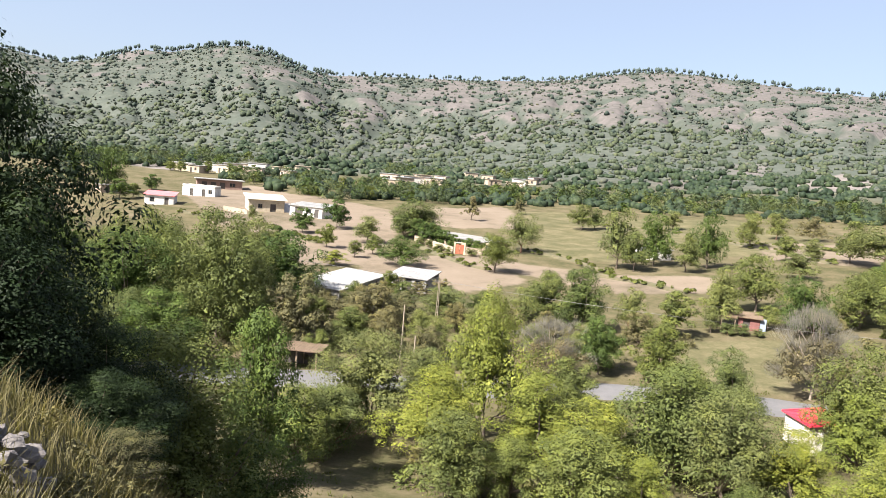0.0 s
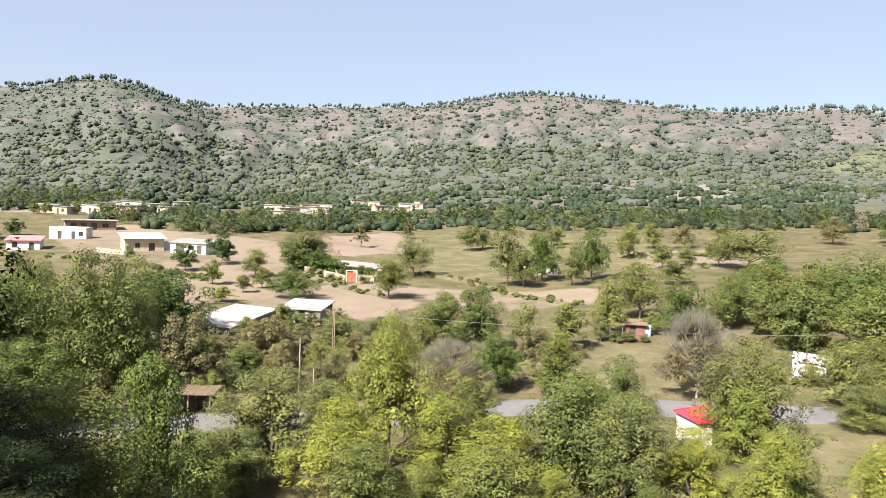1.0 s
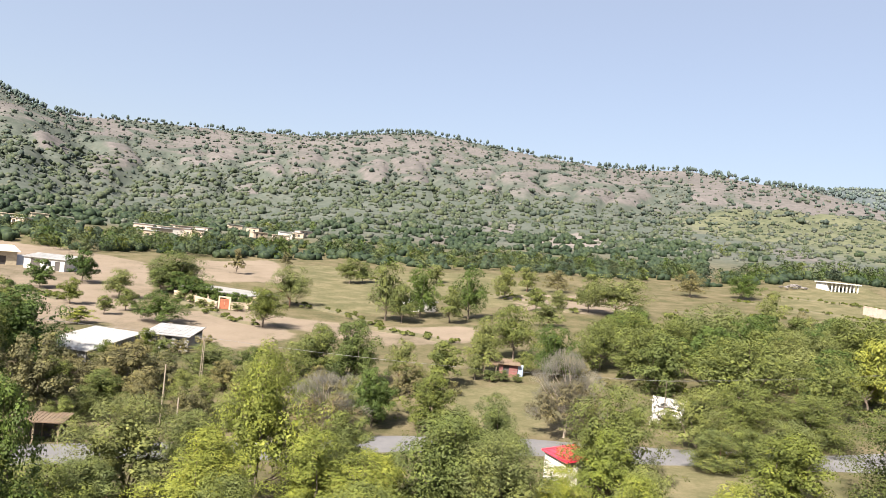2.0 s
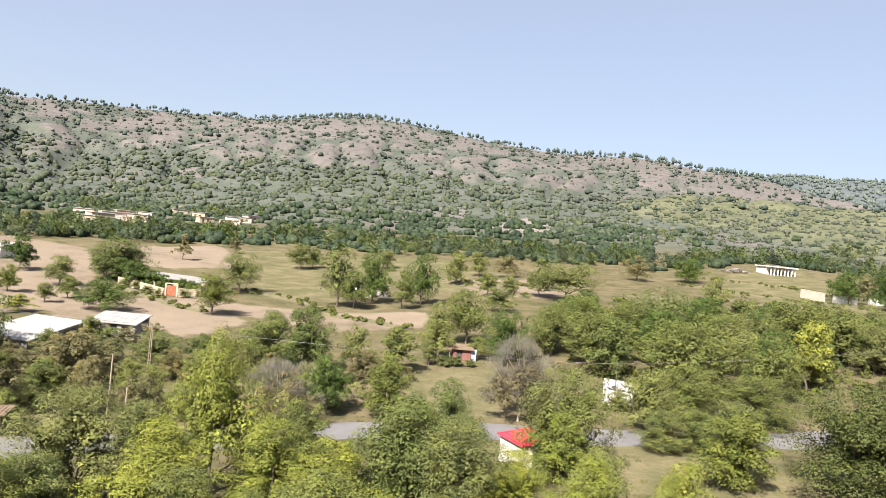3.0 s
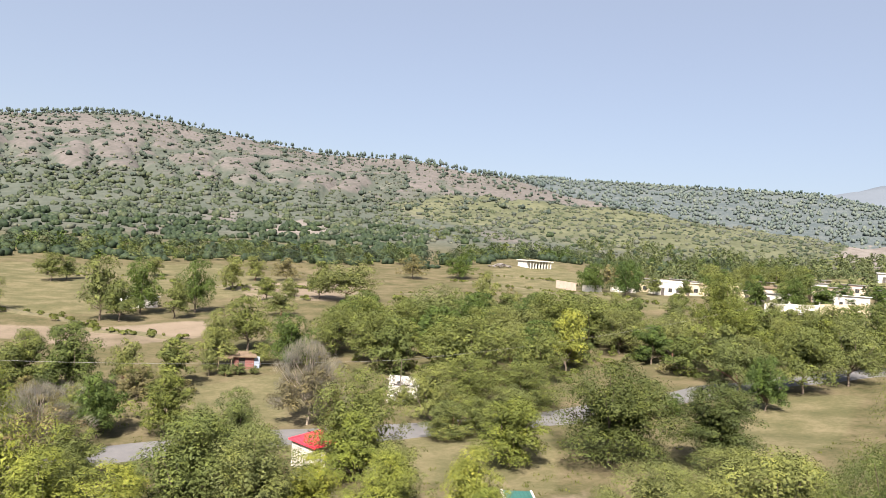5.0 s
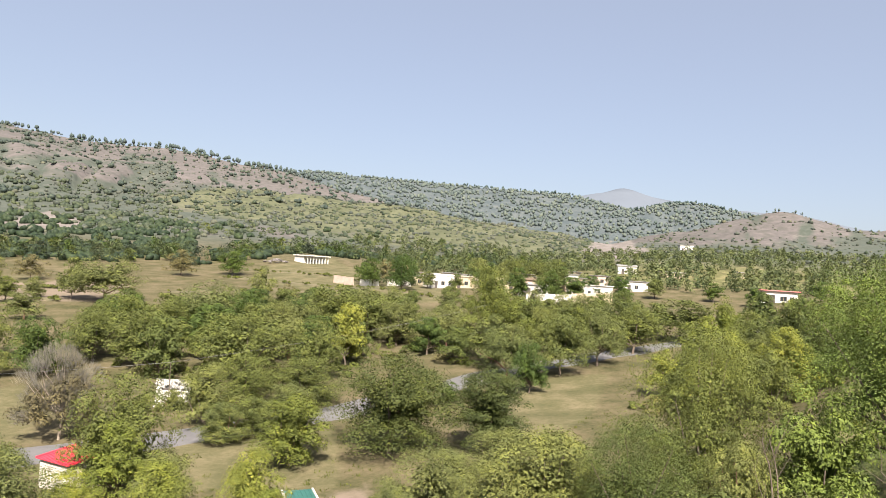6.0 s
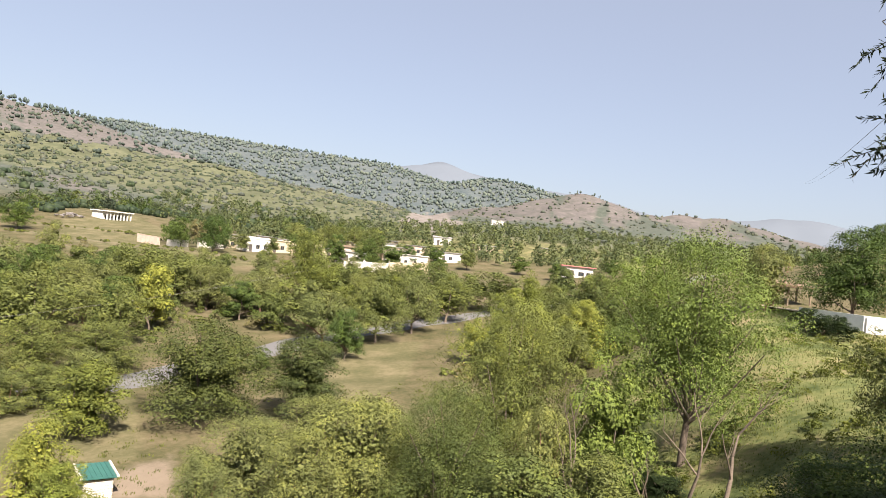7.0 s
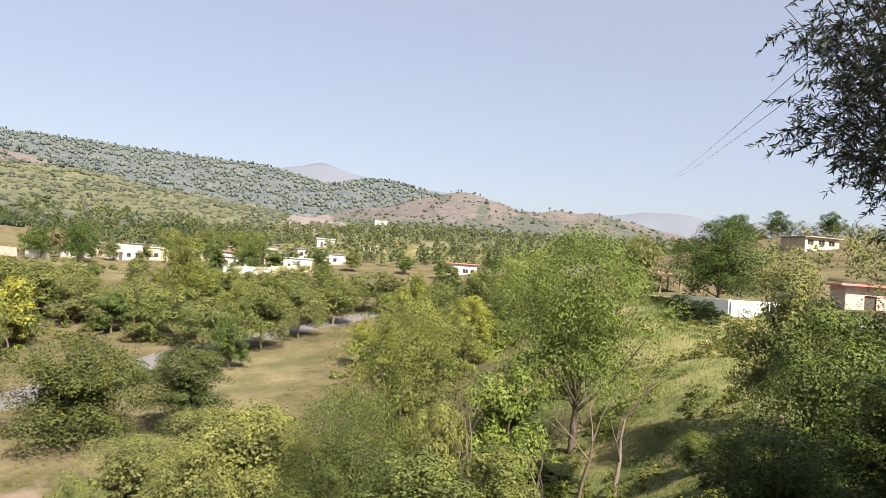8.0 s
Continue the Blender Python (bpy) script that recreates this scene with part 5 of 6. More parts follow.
def block_hut(label, a, b, depth, height, roof_mat, rise, lip_mat, sink=0.15):
    """A hut of laid blocks with recessed joints under a slanting sheet roof."""
    h = thing("hut", label, "hut", "roadside huts")
    w = place(h, a, b, sink)
    for dims in ((0, 0, w, 0.16, height), (0, 0.16, 0.16, depth, height), (w - 0.16, 0.16, w, depth, height), (0.16, depth - 0.16, w - 0.16, depth, height + rise)):
        boxed("wall", (dims[0], dims[1], -0.5, dims[2], dims[3], dims[4]), BEIGE, h, 0.0)
    for row in range(int(height / 0.2) + 1):
        z = row * 0.2 - 0.1
        for side, length in ((0, w), (1, depth), (2, depth)):
            x = -0.2 * (row % 2)
            while x < length - 0.12:
                left, right = max(x, 0), min(x + 0.4, length)
                if right - left > 0.1:
                    ob = part("block", BLOCK, WHITE, h)
                    scale = Matrix.Diagonal(((right - left) / 0.4, 1, 1, 1))
                    if side == 0:
                        ob.matrix_basis = Matrix.Translation((left, 0, z)) @ scale
                    elif side == 1:
                        ob.matrix_basis = Matrix.Translation((0, right, z)) @ Matrix.Rotation(-math.pi / 2, 4, "Z") @ scale
                    else:
                        ob.matrix_basis = Matrix.Translation((w, left, z)) @ Matrix.Rotation(math.pi / 2, 4, "Z") @ scale
                x += 0.4
    bm = bmesh.new()
    o = 0.22
    vs = box(bm, -o, -o, height + 0.1, w + o, depth + o, height + 0.15)
    for v in vs:
        v.co.z += rise * (v.co.y + o) / (depth + 2 * o)
    sheet = part("roof", bm, roof_mat, h)
    for x in np.arange(-o + 0.1, w + o - 0.1, 0.28):
        bm = bmesh.new()
        for v in box(bm, x, -o, height + 0.15, x + 0.05, depth + o, height + 0.18):
            v.co.z += rise * (v.co.y + o) / (depth + 2 * o)
        part("rib", bm, roof_mat, sheet)
    for x in (-o - 0.03, w + o - 0.09):
        bm = bmesh.new()
        for v in box(bm, x, -o, height + 0.1, x + 0.12, depth + o, height + 0.24):
            v.co.z += rise * (v.co.y + o) / (depth + 2 * o)
        part("roof_edge", bm, lip_mat, h, "pale roof edging" if lip_mat == WHITE else "")
    boxed("door", (w - 0.165, depth * 0.4, 0.05, w + 0.03, depth * 0.4 + 0.75, 1.9), DARK_GAP, h, 0.01)
    return h


block_hut("white block hut with a bright red sheet roof", (27.5, 53.8), (27.8, 50.7), 2.8, 2.2, RED_SHEET, 0.35, RED_SHEET)
block_hut("small white block hut with a green sheet roof", (32.6, 33.8), (34.0, 32.9), 1.7, 1.9, GREEN_SHEET, 0.3, WHITE, 0.5)

# veranda building on the knoll
ver = thing("veranda_house", "long white building with a columned veranda", "house")
vw = place(ver, (206.9, 197.9), (217.6, 196.4), 0.2)
front_wall(ver, vw, 3.2, WHITE, [D(1.2, 1.1), W(2.9, 1.3), D(5, 1.1), W(6.8, 1.3), D(8.9, 1.1)], 2.4)
for dims in ((0, 2.65, 0.25, 8), (vw - 0.25, 2.65, vw, 8), (0.25, 7.75, vw - 0.25, 8)):
    boxed("wall", (dims[0], dims[1], -0.6, dims[2], dims[3], 3.2), WHITE, ver, 0.0)
boxed("plinth", (-0.3, -0.4, -0.8, vw + 0.3, 2.4, 0.25), CONCRETE, ver, 0.04)
for n in range(8):
    x = 0.1 + n * (vw - 0.6) / 7
    boxed("column", (x, 0.1, 0.25, x + 0.4, 0.5, 3.2), WHITE, ver, 0.03)
boxed("roof", (-0.5, -0.5, 3.2, vw + 0.5, 8.4, 3.6), WHITE, ver, 0.05)
rub = thing("rubble_heap", "grey rubble heap beside the white building", "rubble")
rub.location = (196, 203, float(ground(196, 203)))
for n in range(40):
    r = stone_rng.uniform(0, 4.5)
    q = stone_rng.uniform(0, 6.28)
    stone(rub, r * math.cos(q) * 1.5, r * math.sin(q), max(0.1, 1.4 - r * 0.3), stone_rng.uniform(0.7, 1.5))

# walls and houses of the right-hand village
V = "village houses"
yard_wall("pinkish brick wall at the field's edge", (166.0, 148.2), (163.5, 138.5), 2.2, PINK)
yard_wall("whitewashed wall under the trees", (164.5, 136.8), (163.0, 128.8), 1.8, WHITE)
yard_wall("whitewashed wall beside the field", (164.0, 126.5), (165.2, 119.0), 1.8, WHITE)
house("white village house with a parapet", (166.6, 113.1), (172.5, 109.3), 6, 3.4, WHITE, CONCRETE, [D(1), W(3), W(5.2)], "parapet", group=V)
house("long cream house with a flat roof", (173.6, 110.3), (182.5, 101.2), 7, 3.3, CREAM, YELLOW_ROOF, [D(1.2), W(3.2), W(6), D(9), W(10.5)], "flat", group=V)
house("low beige house in the village", (197.5, 104.3), (197.0, 97.8), 6, 3.2, BEIGE, CONCRETE, [D(1.2), W(3.6)], "flat", group=V)
yard_wall("long whitewashed village wall", (157.4, 79.3), (165.6, 71.2), 2.1, WHITE)
yard_wall("long cream village wall", (165.9, 70.9), (173.8, 63.5), 2.3, CREAM)
house("white house with small windows behind the wall", (176.0, 76.4), (181.5, 66.5), 6, 3.4, WHITE, WHITE, [W(1.2, 0.8), D(3), W(5, 0.8), W(7.5, 0.8), W(9.4, 0.8)], "flat", group=V)
house("white house with an open porch in the village", (170.2, 88.0), (174.6, 81.0), 6, 3.0, WHITE, CONCRETE, [D(1, 2.2, 2.3), W(4.6), W(6.4, 0.9)], "flat", group=V)
house("pale house with a brown roof", (182.0, 96.5), (184.8, 89.5), 6, 3.0, PINK, THATCH, [D(1.2), W(4)], "shed", group=V)
house("beige house above the village", (219.7, 102.3), (221.0, 93.0), 6, 3.2, BEIGE, CONCRETE, [D(1.2), W(3.6), W(6)], "flat", group=V)
house("white house above the village", (252.0, 129.5), (254.5, 120.5), 6, 3.4, WHITE, CONCRETE, [D(1.2), W(4)], "flat", group=V)
house("small white house on the slope", (255.0, 91.0), (257.6, 85.0), 5, 3.0, WHITE, SHEET, [D(1.2), W(3.6)], "shed", group=V)
house("cream house with a flat roof on the slope", (205.0, 118.0), (207.5, 110.5), 6, 3.2, CREAM, CONCRETE, [D(1.2), W(4)], "flat", group=V)
house("small mud house on the slope", (232.0, 118.5), (234.0, 112.0), 6, 3.0, BEIGE, THATCH, [D(1.2), W(4)], "flat", group=V)
house("white house with a red-brown roof edge", (195.6, 32.9), (198.6, 25.0), 6, 3.3, WHITE, PINK_SHEET, [D(1.2, 2.0, 2.3), W(4.4, 1.6), W(6.6)], "flat", over=0.6, group=V)
house("small pale house among field trees", (251.6, 73.0), (256.2, 67.6), 5, 2.2, BEIGE, SHEET, [D(1.2), W(3.6)], "flat", group=V)
house("small pale house by the terraces", (275.9, 55.0), (278.4, 49.4), 5, 2.2, CREAM, SHEET, [D(1.2), W(3.2)], "flat", group=V)
house("lone white house on the hillside", (436.5, 117.7), (440.1, 110.5), 6, 3.6, WHITE, CONCRETE, [D(1.2), W(4)], "flat", group=V)
house("mud house half hidden by trees", (110.5, 16.5), (113.5, 10.5), 5, 3.0, PINK, THATCH, [D(1.2), W(3.6)], "shed", group=V)

for ax, ay, tw, mat in ((183, 113, 7, WHITE), (190, 108, 6, YELLOW_ROOF), (189, 92, 7, CREAM), (195, 84, 8, BEIGE), (187, 82, 6, PINK), (203, 92, 7, WHITE), (210, 84, 6, PINK), (176, 120, 6, CREAM), (181, 127, 6, BEIGE), (200, 70, 7, WHITE), (170, 124, 6, CREAM), (174, 131, 5, WHITE), (179, 118, 6, BEIGE), (186, 122, 6, BEIGE), (193, 117, 6, CREAM), (168, 100, 5, BEIGE), (172, 93, 6, CREAM), (165, 96, 4, PINK)):
    house("flat-roofed plastered house among village trees", (ax, ay), (ax + tw * 0.55, ay - tw * 0.83), 5, 3.0, mat, CONCRETE, [D(1.2), W(3.2)], "flat", group=V)

# right-hand terrace: white retaining wall, thatched shed, houses behind
ter = thing("terrace_wall", "curved white retaining wall of a terrace", "wall")
ter.location = (0, 0, 0)
bm = bmesh.new()
ring = [(66.4, -8.0), (65.6, -8.7), (63.2, -10.4), (60.9, -11.8), (60.6, -13.0), (62.4, -14.6), (65.5, -16.5)]
z0, z1 = 14.6, 17.35
for (ax, ay), (bx, by) in zip(ring, ring[1:]):
    n = Vector((by - ay, ax - bx)).normalized() * 0.3
    cs = [bm.verts.new(c) for c in ((ax, ay, z0), (bx, by, z0), (bx + n.x, by + n.y, z0), (ax + n.x, ay + n.y, z0), (ax, ay, z1), (bx, by, z1), (bx + n.x, by + n.y, z1), (ax + n.x, ay + n.y, z1))]
    for q in ((0, 1, 5, 4), (2, 3, 7, 6), (4, 5, 6, 7), (1, 2, 6, 5), (3, 0, 4, 7)):
        bm.faces.new([cs[c] for c in q])
bmesh.ops.recalc_face_normals(bm, faces=bm.faces)
part("wall", bm, FRESH, ter)
bm = bmesh.new()
bm.faces.new([bm.verts.new((x, y, 16.95)) for x, y in ring] + [bm.verts.new(c) for c in ((82, -18, 16.95), (80, -4, 16.95))])
part("terrace_floor", bm, BEIGE, ter)
cot = thing("shed", "open thatched shed on wooden posts", "shed")
cw = place(cot, (75.8, -5.8), (77.5, -10.5))
for x in (0.1, cw / 2, cw - 0.25):
    for y in (0.1, 2.8):
        boxed("post", (x, y, -0.6, x + 0.14, y + 0.14, 2.0), WOOD, cot, 0.01)
bm = bmesh.new()
for v in box(bm, -0.5, -0.5, 2.0, cw + 0.5, 3.4, 2.3, 0.06):
    pass
for v in bm.verts:
    v.co.z += 0.12 * v.co.y + stone_rng.uniform(-0.08, 0.08)
part("thatch", bm, THATCH, cot)
house("beige house with a brick-red roof edge", (66.5, -22.4), (66.0, -28.4), 5, 2.8, PINK, PINK_SHEET, [D(1.5), W(4)], "flat", over=0.5, sink=0.7)
house("two-storey cream house far up the road", (152.0, -45.0), (155.2, -52.4), 7, 4.2, CREAM, CONCRETE, [W(0.6, 1.4, 0.8, 1.8), D(3.2, 1, 1.9), W(5.6, 1.4, 0.8, 1.8), W(0.6, 1.4, 2.8, 3.8), W(3.2, 1.4, 2.8, 3.8), W(5.6, 1.4, 2.8, 3.8)], "flat", over=0.6, sink=1.2)
dry = thing("stone_wall", "tumbled dry stone wall of pale rubble", "wall")
dry.location = (55.0, -17.5, float(ground(55.0, -17.5)))
for n in range(120):
    u = stone_rng.uniform(0, 9)
    lift = stone_rng.uniform(0, 1.5)
    stone(dry, u * 0.12 + stone_rng.uniform(-0.35, 0.35), -u, lift - 0.1, stone_rng.uniform(0.35, 0.7))

# far villages at the foot of the hills
F = "far village houses"
spot = random.Random(31)
for ax, ay in ((-98, 283), (-90, 292), (-99, 304), (-92, 309), (-84, 302), (-105, 289), (-86, 325), (-110, 300), (-74, 318), (-66, 330), (-24, 299), (-17, 322), (-12, 337), (-4, 352), (12, 386), (20, 378), (34, 352), (40, 360), (30, 342), (46, 372), (-80, 290), (-103, 318), (-94, 330), (-70, 305), (-20, 312), (-8, 322), (-28, 330), (22, 350)):
    turn = spot.uniform(-0.5, 0.5)
    w = spot.uniform(5.5, 9.5)
    mat = spot.choice((WHITE, CREAM, BEIGE, BEIGE, PINK))
    house("small flat-roofed village house below the hill", (ax, ay), (ax + w * math.cos(turn), ay + w * math.sin(turn)), 5, spot.uniform(2.6, 3.6), mat, spot.choice((CONCRETE, BEIGE, SHEET)), [D(1.2), W(3.4)], "flat", group=F)

# shelter with a grey roof beside the left thicket
sh = thing("shelter", "small open shelter with a dark brown roof", "shelter")
sw = place(sh, (-13.4, 63.0), (-9.6, 62.6))
for x in (0, sw / 2, sw - 0.12):
    for y in (0, 2.4):
        boxed("post", (x, y, -0.4, x + 0.12, y + 0.12, 1.9), WOOD, sh, 0.01)
sheet = boxed("roof", (-0.3, -0.4, 1.9, sw + 0.3, 2.8, 1.97), THATCH, sh, 0.0)
for x in np.arange(-0.3, sw + 0.2, 0.3):
    boxed("rib", (x, -0.4, 1.97, x + 0.07, 2.8, 2.01), THATCH, sheet, 0.0)
boxed("wall", (0.12, 2.42, -0.3, sw - 0.12, 2.5, 1.8), DARK_GAP, sh, 0.0)


# ---- road ----
ROAD = [(-60, 57), (-25, 59), (2.4, 62), (12.5, 63.6), (20, 63.4), (30.3, 61.6), (41.7, 56.8), (56.6, 51.0), (74.5, 48.2), (91.8, 43.6), (125, 30), (160, 12), (200, -5)]


def along(points, step):
    """Evenly spaced places on a smooth line through the points."""
    pts = [Vector(p) for p in points]
    out = []
    for n in range(len(pts) - 1):
        p0, p1, p2, p3 = pts[max(n - 1, 0)], pts[n], pts[n + 1], pts[min(n + 2, len(pts) - 1)]
        count = max(2, int((p2 - p1).length / step))
        for k in range(count):
            t = k / count
            out.append(0.5 * ((2 * p1) + (p2 - p0) * t + (2 * p0 - 5 * p1 + 4 * p2 - p3) * t * t + (3 * p1 - p0 - 3 * p2 + p3) * t ** 3))
    return out


def strip(name, points, width, lift, mat, label, category):
    vs, fs = [], []
    line = along(points, 1.5)
    cols = 9
    for n, p in enumerate(line):
        way = (line[min(n + 1, len(line) - 1)] - line[max(n - 1, 0)]).normalized()
        side = Vector((way.y, -way.x))
        for c in range(cols):
            u = c / (cols - 1) - 0.5
            q = p + side * u * width * (1 + 0.05 * math.sin(n * 0.9 + c))
            edge = -0.12 if c in (0, cols - 1) else 0
            vs.append((q.x, q.y, float(ground(q.x, q.y)) + lift + edge))
    for n in range(len(line) - 1):
        for c in range(cols - 1):
            a = n * cols + c
            fs.append((a, a + 1, a + cols + 1, a + cols))
    me = raw_mesh(name, np.array(vs), np.array(fs))
    me.materials.append(mat)
    return tagged(new(name, me), label, category, kind="structure")


strip("road", ROAD, 5.6, 0.09, ASPHALT, "worn grey asphalt road through the valley", "road")


# ---- field bunds: low earth banks between the plots ----
BUND = surface("grassy_earth_bank", (0.045, 0.048, 0.022), (0.13, 0.105, 0.06), 0.4, 2.5, 1.0, 0.05)
BUNDS = [
    [(17, 154), (26, 143), (31, 129)], [(28, 126), (35, 119), (41, 112)], [(72, 180), (91, 164), (105, 157)], [(146, 173), (151, 140), (145, 91)],
    [(169, 188), (181, 167), (172, 138)], [(-3, 147), (4, 132), (10, 124)], [(44, 206), (69, 186), (79, 143)], [(-60, 168), (-40, 160), (-22, 140)], [(110, 150), (128, 140), (140, 118)],
]


def bund(points, width, height):
    line = along(points, 2.0)
    vs, fs = [], []
    for n, p in enumerate(line):
        way = (line[min(n + 1, len(line) - 1)] - line[max(n - 1, 0)]).normalized()
        for u, lift in ((-0.5, -0.15), (-0.25, 0.7), (0, 1.0), (0.25, 0.6), (0.5, -0.15)):
            q = p + Vector((way.y, -way.x)) * u * width
            vs.append((q.x, q.y, float(ground(q.x, q.y)) + height * lift * (0.8 + 0.3 * math.sin(n * 1.7))))
    for n in range(len(line) - 1):
        for c in range(4):
            a = n * 5 + c
            fs.append((a, a + 1, a + 6, a + 5))
    me = raw_mesh("field_bund", np.array(vs), np.array(fs))
    me.materials.append(BUND)
    tagged(new("field_bund", me), "low grassy earth bank between fields", "bank", kind="structure")


for line in BUNDS:
    bund(line, 2.2, 0.5)


# ---- poles and wires ----
def utility_pole(x, y, height, lean=0.0):
    t = thing("utility_pole", "thin pale utility pole with a crossarm", "pole", "utility poles")
    t.matrix_basis = Matrix.Translation((x, y, float(ground(x, y)))) @ Matrix.Rotation(lean, 4, "Y")
    vs, fs = [], []
    for s in (-0.13, 0.13):
        tube(vs, fs, [(s, 0, -0.6), (s * 0.5, 0, height)], [0.06, 0.04], 6)
    part("pole", raw_mesh("pole", np.array([tuple(v) for v in vs]), np.array(fs)), PALE_BARK, t)
    for n in range(6):
        z = 0.8 + n * (height - 1) / 6
        boxed("rung", (-0.11, -0.03, z, 0.11, 0.03, z + 0.07), PALE_BARK, t, 0.0)
    arm = boxed("crossarm", (-0.55, -0.04, height - 0.3, 0.55, 0.04, height - 0.22), WOOD, t, 0.01)
    for s in (-0.5, 0, 0.5):
        boxed("insulator", (s - 0.035, -0.035, height - 0.22, s + 0.035, 0.035, height - 0.06), CONCRETE, arm, 0.01)
    return Vector((x, y, float(ground(x, y)) + height))


def wooden_post(x, y, height, thick=0.08):
    t = thing("wooden_post", "bare wooden post standing in the thicket", "post")
    t.location = (x, y, float(ground(x, y)))
    vs, fs = [], []
    tube(vs, fs, [(0, 0, -0.5), (0.05, 0, height * 0.5), (0.02, 0.02, height)], [thick * 1.2, thick, thick * 0.75], 6)
    part("shaft", raw_mesh("shaft", np.array([tuple(v) for v in vs]), np.array(fs)), PALE_BARK if thick > 0.06 else BARK, t)
    return Vector((x, y, float(ground(x, y)) + height))


def wires(a, b, offsets, sag, radius=0.012):
    for off in offsets:
        o = Vector(off)
        pts = []
        for n in range(17):
            s = n / 16
            p = a.lerp(b, s) + o
            pts.append((p.x, p.y, p.z - sag * 4 * s * (1 - s)))
        vs, fs = [], []
        tube(vs, fs, pts, [radius] * 17, 3)
        me = raw_mesh("power_line", np.array([tuple(v) for v in vs]), np.array(fs))
        me.materials.append(CONCRETE)
        tagged(new("power_line", me), "thin grey power line across the valley", "wire", "power lines")


p1 = utility_pole(0.7, 84.0, 5.4)
p2 = wooden_post(46.9, 65.4, 5.0, 0.05)
p0 = Vector((-70, 96, 11.0))
p3 = utility_pole(112, 60, 6.5)
ACROSS = ((-0.45, 0.1, -0.05), (0, 0, -0.05), (0.45, -0.1, -0.05))
wires(p0, p1, ACROSS, 0.7, 0.006)
wires(p1, p2, ACROSS, 0.6, 0.006)
wires(p2, p3, ACROSS, 0.8, 0.006)
wooden_post(-2.6, 69.5, 5.4)
wooden_post(-1.2, 63.0, 4.0)
wires(Vector((10.85, -2.06, 22.7)), Vector((155.0, -18.6, 40.0)), ((0, 0, 0), (0.0, -0.25, -0.25)), 0.6, 0.009)


# ---- dead trees on the right slope ----
def dead_tree(x, y, height, seed, spread):
    r = random.Random(seed)
    t = thing("dead_tree", "bare forked dead tree with grey-brown bark", "tree", "dead trees")
    t.location = (x, y, float(ground(x, y)))
    vs, fs = [], []

    def limb(p, way, length, rad, depth):
        pts, rr = [p], [rad]
        for n in range(4):
            way = (way + Vector((r.uniform(-0.22, 0.22), r.uniform(-0.22, 0.22), r.uniform(-0.05, 0.16)))).normalized()
            pts.append(pts[-1] + way * length / 4)
            rr.append(rad * (1 - 0.17 * (n + 1)))
        tube(vs, fs, pts, rr, 6)
        if depth:
            for k in range(3 if depth > 1 else 2):
                start = pts[r.choice((2, 3, 4))]
                a = r.uniform(0, 6.28)
                limb(start, (way * 0.8 + Vector((math.cos(a), math.sin(a), 0.25)) * spread).normalized(), length * r.uniform(0.4, 0.7), rr[3] * 0.7, depth - 1)

    limb(Vector((0, 0, -0.4)), Vector((r.uniform(-0.1, 0.1), r.uniform(-0.1, 0.1), 1)), height * 0.6, 0.13, 3)
    part("trunk", raw_mesh("trunk", np.array([tuple(v) for v in vs]), np.array(fs)), BARK, t)


dead_tree(31.5, 0.6, 6.6, 3, 0.6)
dead_tree(31.0, -0.9, 6.4, 11, 0.75)
dead_tree(32.5, 5.8, 8.4, 6, 0.55)
dead_tree(31.8, 1.9, 4.6, 9, 0.5)


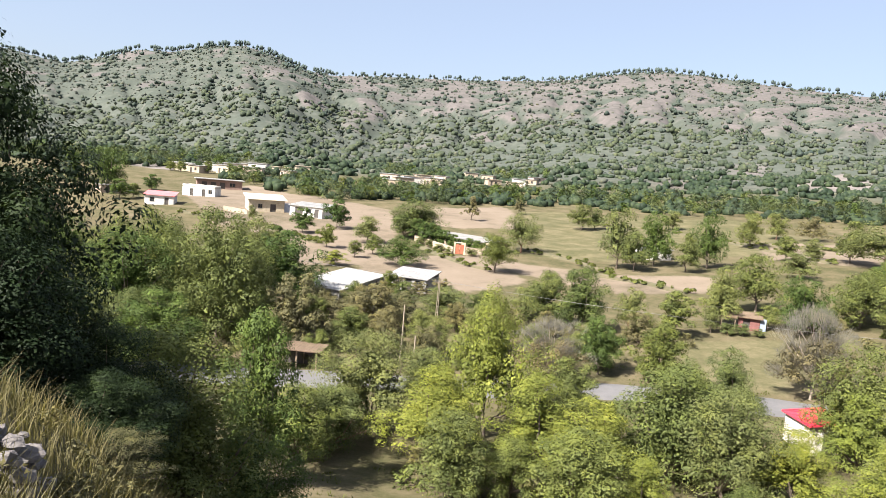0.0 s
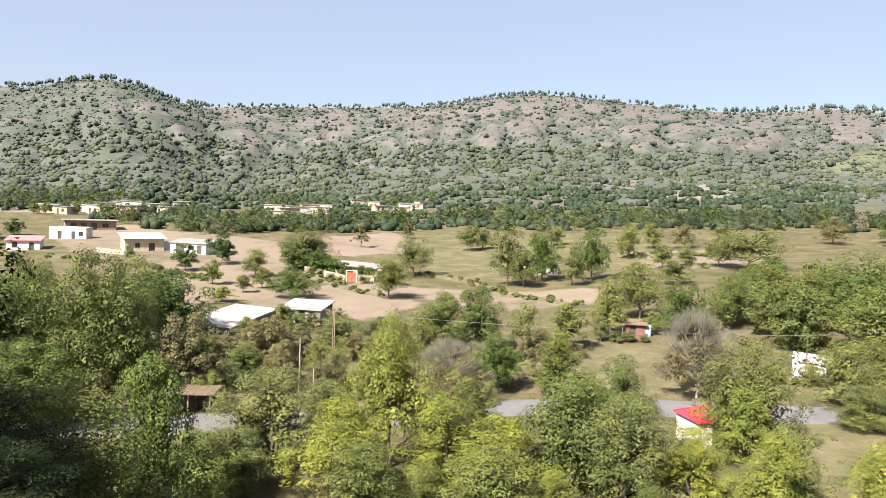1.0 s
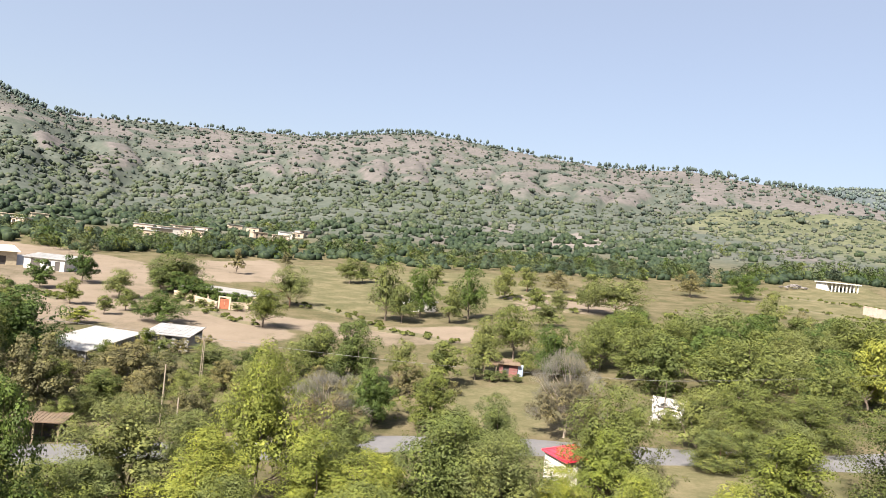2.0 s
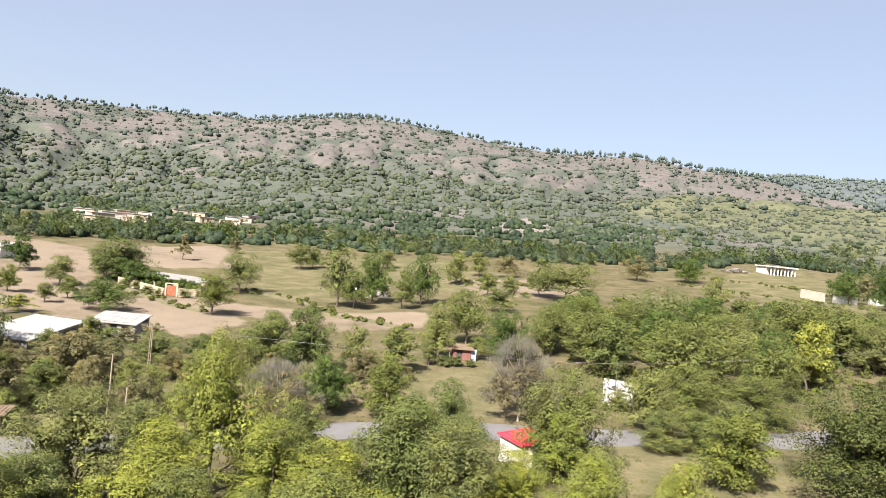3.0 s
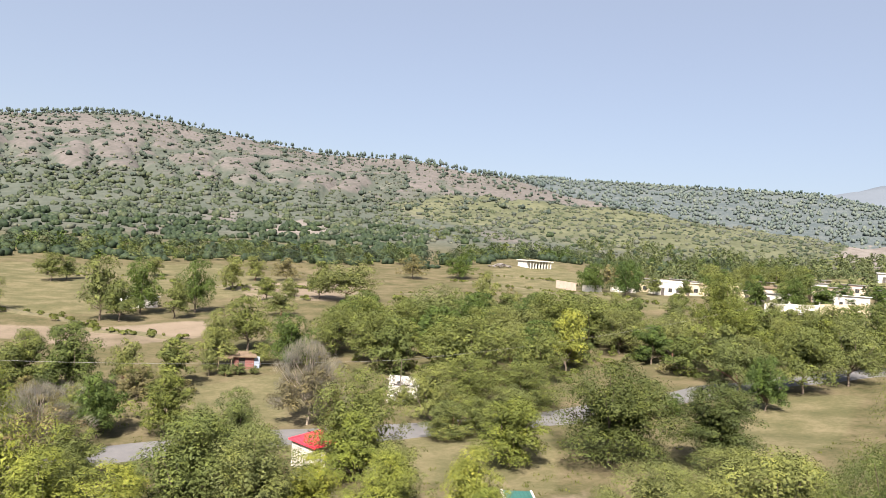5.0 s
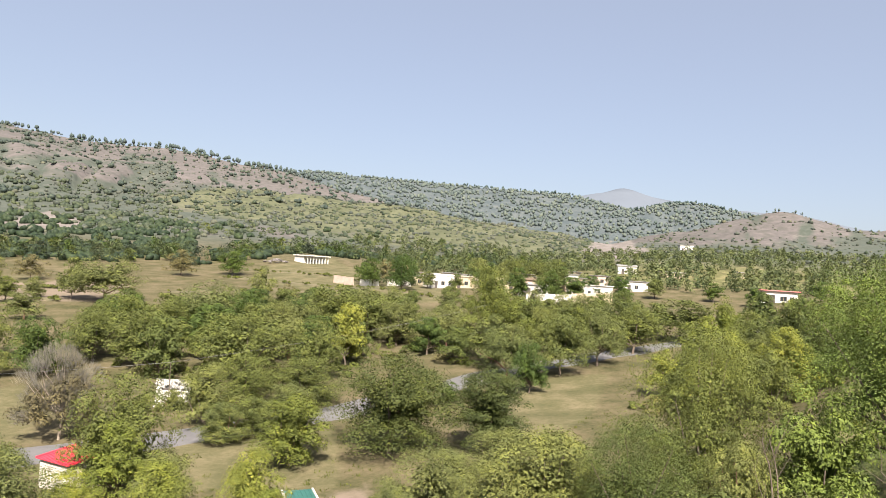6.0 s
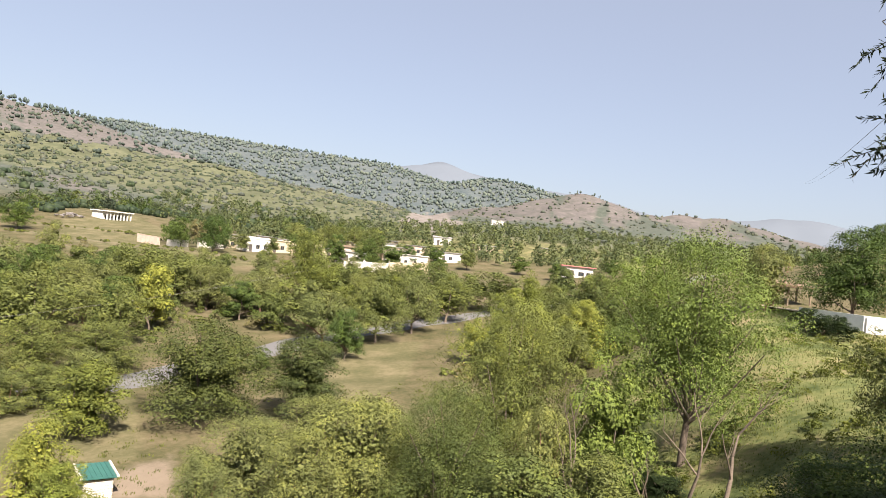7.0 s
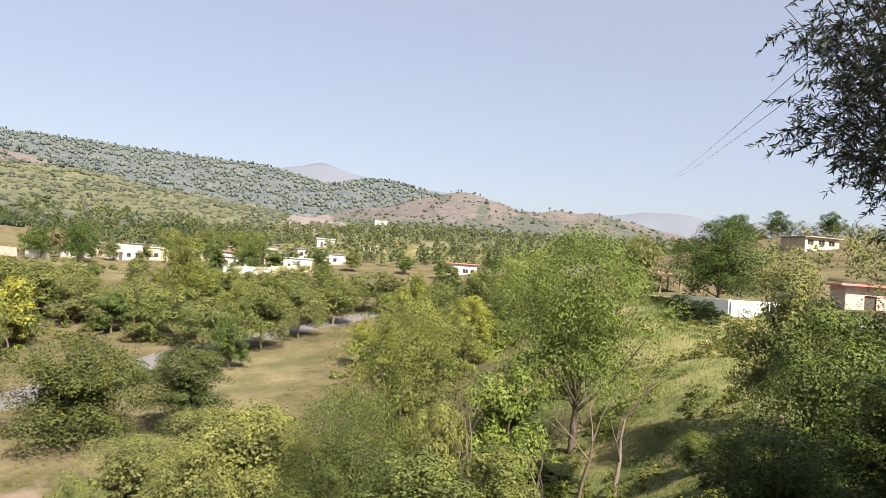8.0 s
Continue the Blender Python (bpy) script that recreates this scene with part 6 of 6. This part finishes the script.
# ---- the willow close to the viewpoint ----
def willow():
    r = np.random.default_rng(77)
    t = thing("willow_tree", "willow with long narrow dark leaves beside the viewpoint", "tree")
    bx, by = 4.48, -1.36
    base = Vector((bx, by, float(ground(bx, by))))
    t.location = base
    heart = Vector((4.14, -0.62, 20.44)) - base
    vs, fs = [], []
    trunk_top = heart * 0.55
    tube(vs, fs, [(0, 0, -0.4), trunk_top * 0.5 + Vector((0.06, 0.03, 0)), trunk_top], [0.16, 0.12, 0.07], 8)
    leaf_p, leaf_d = [], []
    for n in range(165):
        u = Vector(r.normal(size=3)).normalized() * r.uniform(0.25, 1.0) ** 0.6
        tip = heart + Vector((u.x * 1.08, u.y * 1.16, u.z * 1.65 + 0.12))
        mid = trunk_top.lerp(tip, 0.55) + Vector((0, 0, 0.15))
        tube(vs, fs, [trunk_top, mid, tip], [0.014, 0.008, 0.003], 5)
        a = math.atan2(tip.y - heart.y, tip.x - heart.x)
        for k in range(8):
            start = mid.lerp(tip, r.uniform(0.4, 1.0))
            b = a + r.normal() * 1.2
            way = Vector((math.cos(b), math.sin(b), r.uniform(-0.9, 0.9))).normalized()
            length = r.uniform(0.14, 0.36)
            pts = [start + way * length * q - Vector((0, 0, 0.25 * q * q * length)) for q in (0, 0.33, 0.66, 1.0)]
            tube(vs, fs, pts, [0.005, 0.004, 0.003, 0.002], 3)
            count = int(length * 85)
            for q in np.linspace(0.08, 1.0, count):
                i0 = min(2, int(q * 3))
                p = pts[i0].lerp(pts[i0 + 1], q * 3 - i0)
                out = Vector(r.normal(size=3)).normalized() * 0.85 + way * 0.6
                leaf_p.append(p)
                leaf_d.append(out.normalized())
    part("trunk", raw_mesh("trunk", np.array([tuple(v) for v in vs]), np.array(fs)), BARK, t)
    p, d = np.array([tuple(q) for q in leaf_p]), np.array([tuple(q) for q in leaf_d])
    n = len(p)
    size = r.uniform(0.6, 1.25, (n, 1)) * 0.066
    side = np.cross(d, r.normal(size=(n, 3)))
    side /= np.linalg.norm(side, axis=1)[:, None]
    wide = side * size * 0.12
    droop = np.array([0, 0, -0.12]) * size
    v = np.stack([p, p + d * size * 0.4 + wide, p + d * size + droop, p + d * size * 0.4 - wide], 1).reshape(-1, 3)
    b = np.arange(n)[:, None] * 4
    part("crown", raw_mesh("crown", v, np.concatenate([b + [0, 1, 2], b + [0, 2, 3]], 1).reshape(-1, 3), False), LEAVES["willow"], t)


willow()


# ---- grass and weeds ----
def blades(rng, x, y, tall, wide, bend):
    """Single bent blades, two faces each."""
    n = len(x)
    z = ground(x, y) - 0.03
    a = rng.uniform(0, 6.28, n)
    side = np.stack([np.cos(a), np.sin(a), 0 * a], 1) * wide[:, None]
    out = np.stack([-np.sin(a), np.cos(a), 0 * a], 1) * (bend * tall)[:, None]
    p = np.stack([x, y, z], 1)
    up = np.stack([0 * a, 0 * a, tall], 1)
    v = np.stack([p - side, p + side, p + up * 0.6 + out * 0.35 + side * 0.6, p + up * 0.6 + out * 0.35 - side * 0.6, p + up * 0.95 + out], 1).reshape(-1, 3)
    b = np.arange(n)[:, None] * 5
    return v, np.concatenate([b + [0, 1, 2], b + [0, 2, 3], b + [3, 2, 4]], 1).reshape(-1, 3)


rng = np.random.default_rng(44)


def tufts(n, per, az0, az1, d0, d1, tall, wide, spread, mat, label, keep=None):
    x, y, z = scatter(rng, n, az0, az1, d0, d1, keep or (lambda x, y, z, d: 0.8 + 0 * x))
    x, y = np.repeat(x, per) + rng.normal(size=len(x) * per) * spread, np.repeat(y, per) + rng.normal(size=len(y) * per) * spread
    v, f = blades(rng, x, y, rng.uniform(0.4, 1.0, len(x)) * tall, rng.uniform(0.6, 1.2, len(x)) * wide, rng.uniform(0.1, 0.7, len(x)))
    stuff("grass", raw_mesh("grass", v, f, False), mat, label, "grass")


tufts(1500, 12, 52, 14, 2.2, 13, 0.6, 0.006, 0.12, LEAVES["grass"], "tall dry yellow grass on the near slope")
tufts(2800, 16, -84, -116, 11, 62, 0.2, 0.022, 0.4, LEAVES["weeds"], "green and straw weeds on the slope", lambda x, y, z, d: (y < 3 + 0 * x) * 0.85)
tufts(1100, 16, 14, -84, 34, 75, 0.26, 0.04, 0.22, LEAVES["weeds"], "rough weeds on the valley floor", lambda x, y, z, d: 0.6 + 0 * x)

x, y, z = scatter(rng, 1500, -84, -116, 14, 62, lambda x, y, z, d: (y < 4) * np.clip(0.35 + 0.7 * waves(x, y, 11, 4), 0, 1))
v, f = leafy_wood(rng, x, y, z - 0.08, rng.uniform(0.5, 1.6, len(x)), rng.uniform(0.2, 0.7, len(x)), 110, 0.13)
stuff("slope_weeds", raw_mesh("slope_weeds", v, f, False), LEAVES["weeds"], "patches of low green weeds on the slope", "weeds", len(x))
x, y, z = scatter(rng, 500, 34, 4, 3.0, 12, lambda x, y, z, d: np.clip(0.3 + 0.7 * waves(x, y, 5, 4), 0, 1))
v, f = leafy_wood(rng, x, y, z - 0.05, rng.uniform(0.25, 0.7, len(x)), rng.uniform(0.15, 0.5, len(x)), 120, 0.05)
stuff("slope_weeds", raw_mesh("slope_weeds", v, f, False), LEAVES["brown"], "dry brown weeds between the tall grass", "weeds", len(x))

# rocks at the near left edge
wall = thing("stone_wall", "corner of a rough dry stone wall in the grass", "wall")
wx, wy = -3.12, 5.5
wall.location = (wx, wy, float(ground(wx, wy)))
for n in range(64):
    sx0, sy0 = stone_rng.uniform(-0.7, 0.16), stone_rng.uniform(-0.3, 0.3)
    stone(wall, sx0, sy0, float(ground(wx + sx0, wy + sy0)) - wall.location.z + 0.05 + 0.085 * (n // 14), stone_rng.uniform(0.12, 0.22))


# rough growth along the field banks
bank = np.concatenate([np.array([tuple(q) for q in along(b, 0.6)]) for b in BUNDS])
bank = bank + rng.normal(size=bank.shape) * 0.8
bank = bank[rng.uniform(size=len(bank)) < 0.6 + 0.35 * waves(bank[:, 0], bank[:, 1], 14, 2)]
v, f = shrubs(rng, bank[:, 0], bank[:, 1], ground(bank[:, 0], bank[:, 1]) + 0.25, rng.uniform(0.3, 1.1, len(bank)), rng.uniform(0.25, 0.8, len(bank)), 40, 0.5)
stuff("bank_growth", raw_mesh("bank_growth", v, f, False), LEAVES["weeds"], "rough grass and weeds along the field banks", "grass")
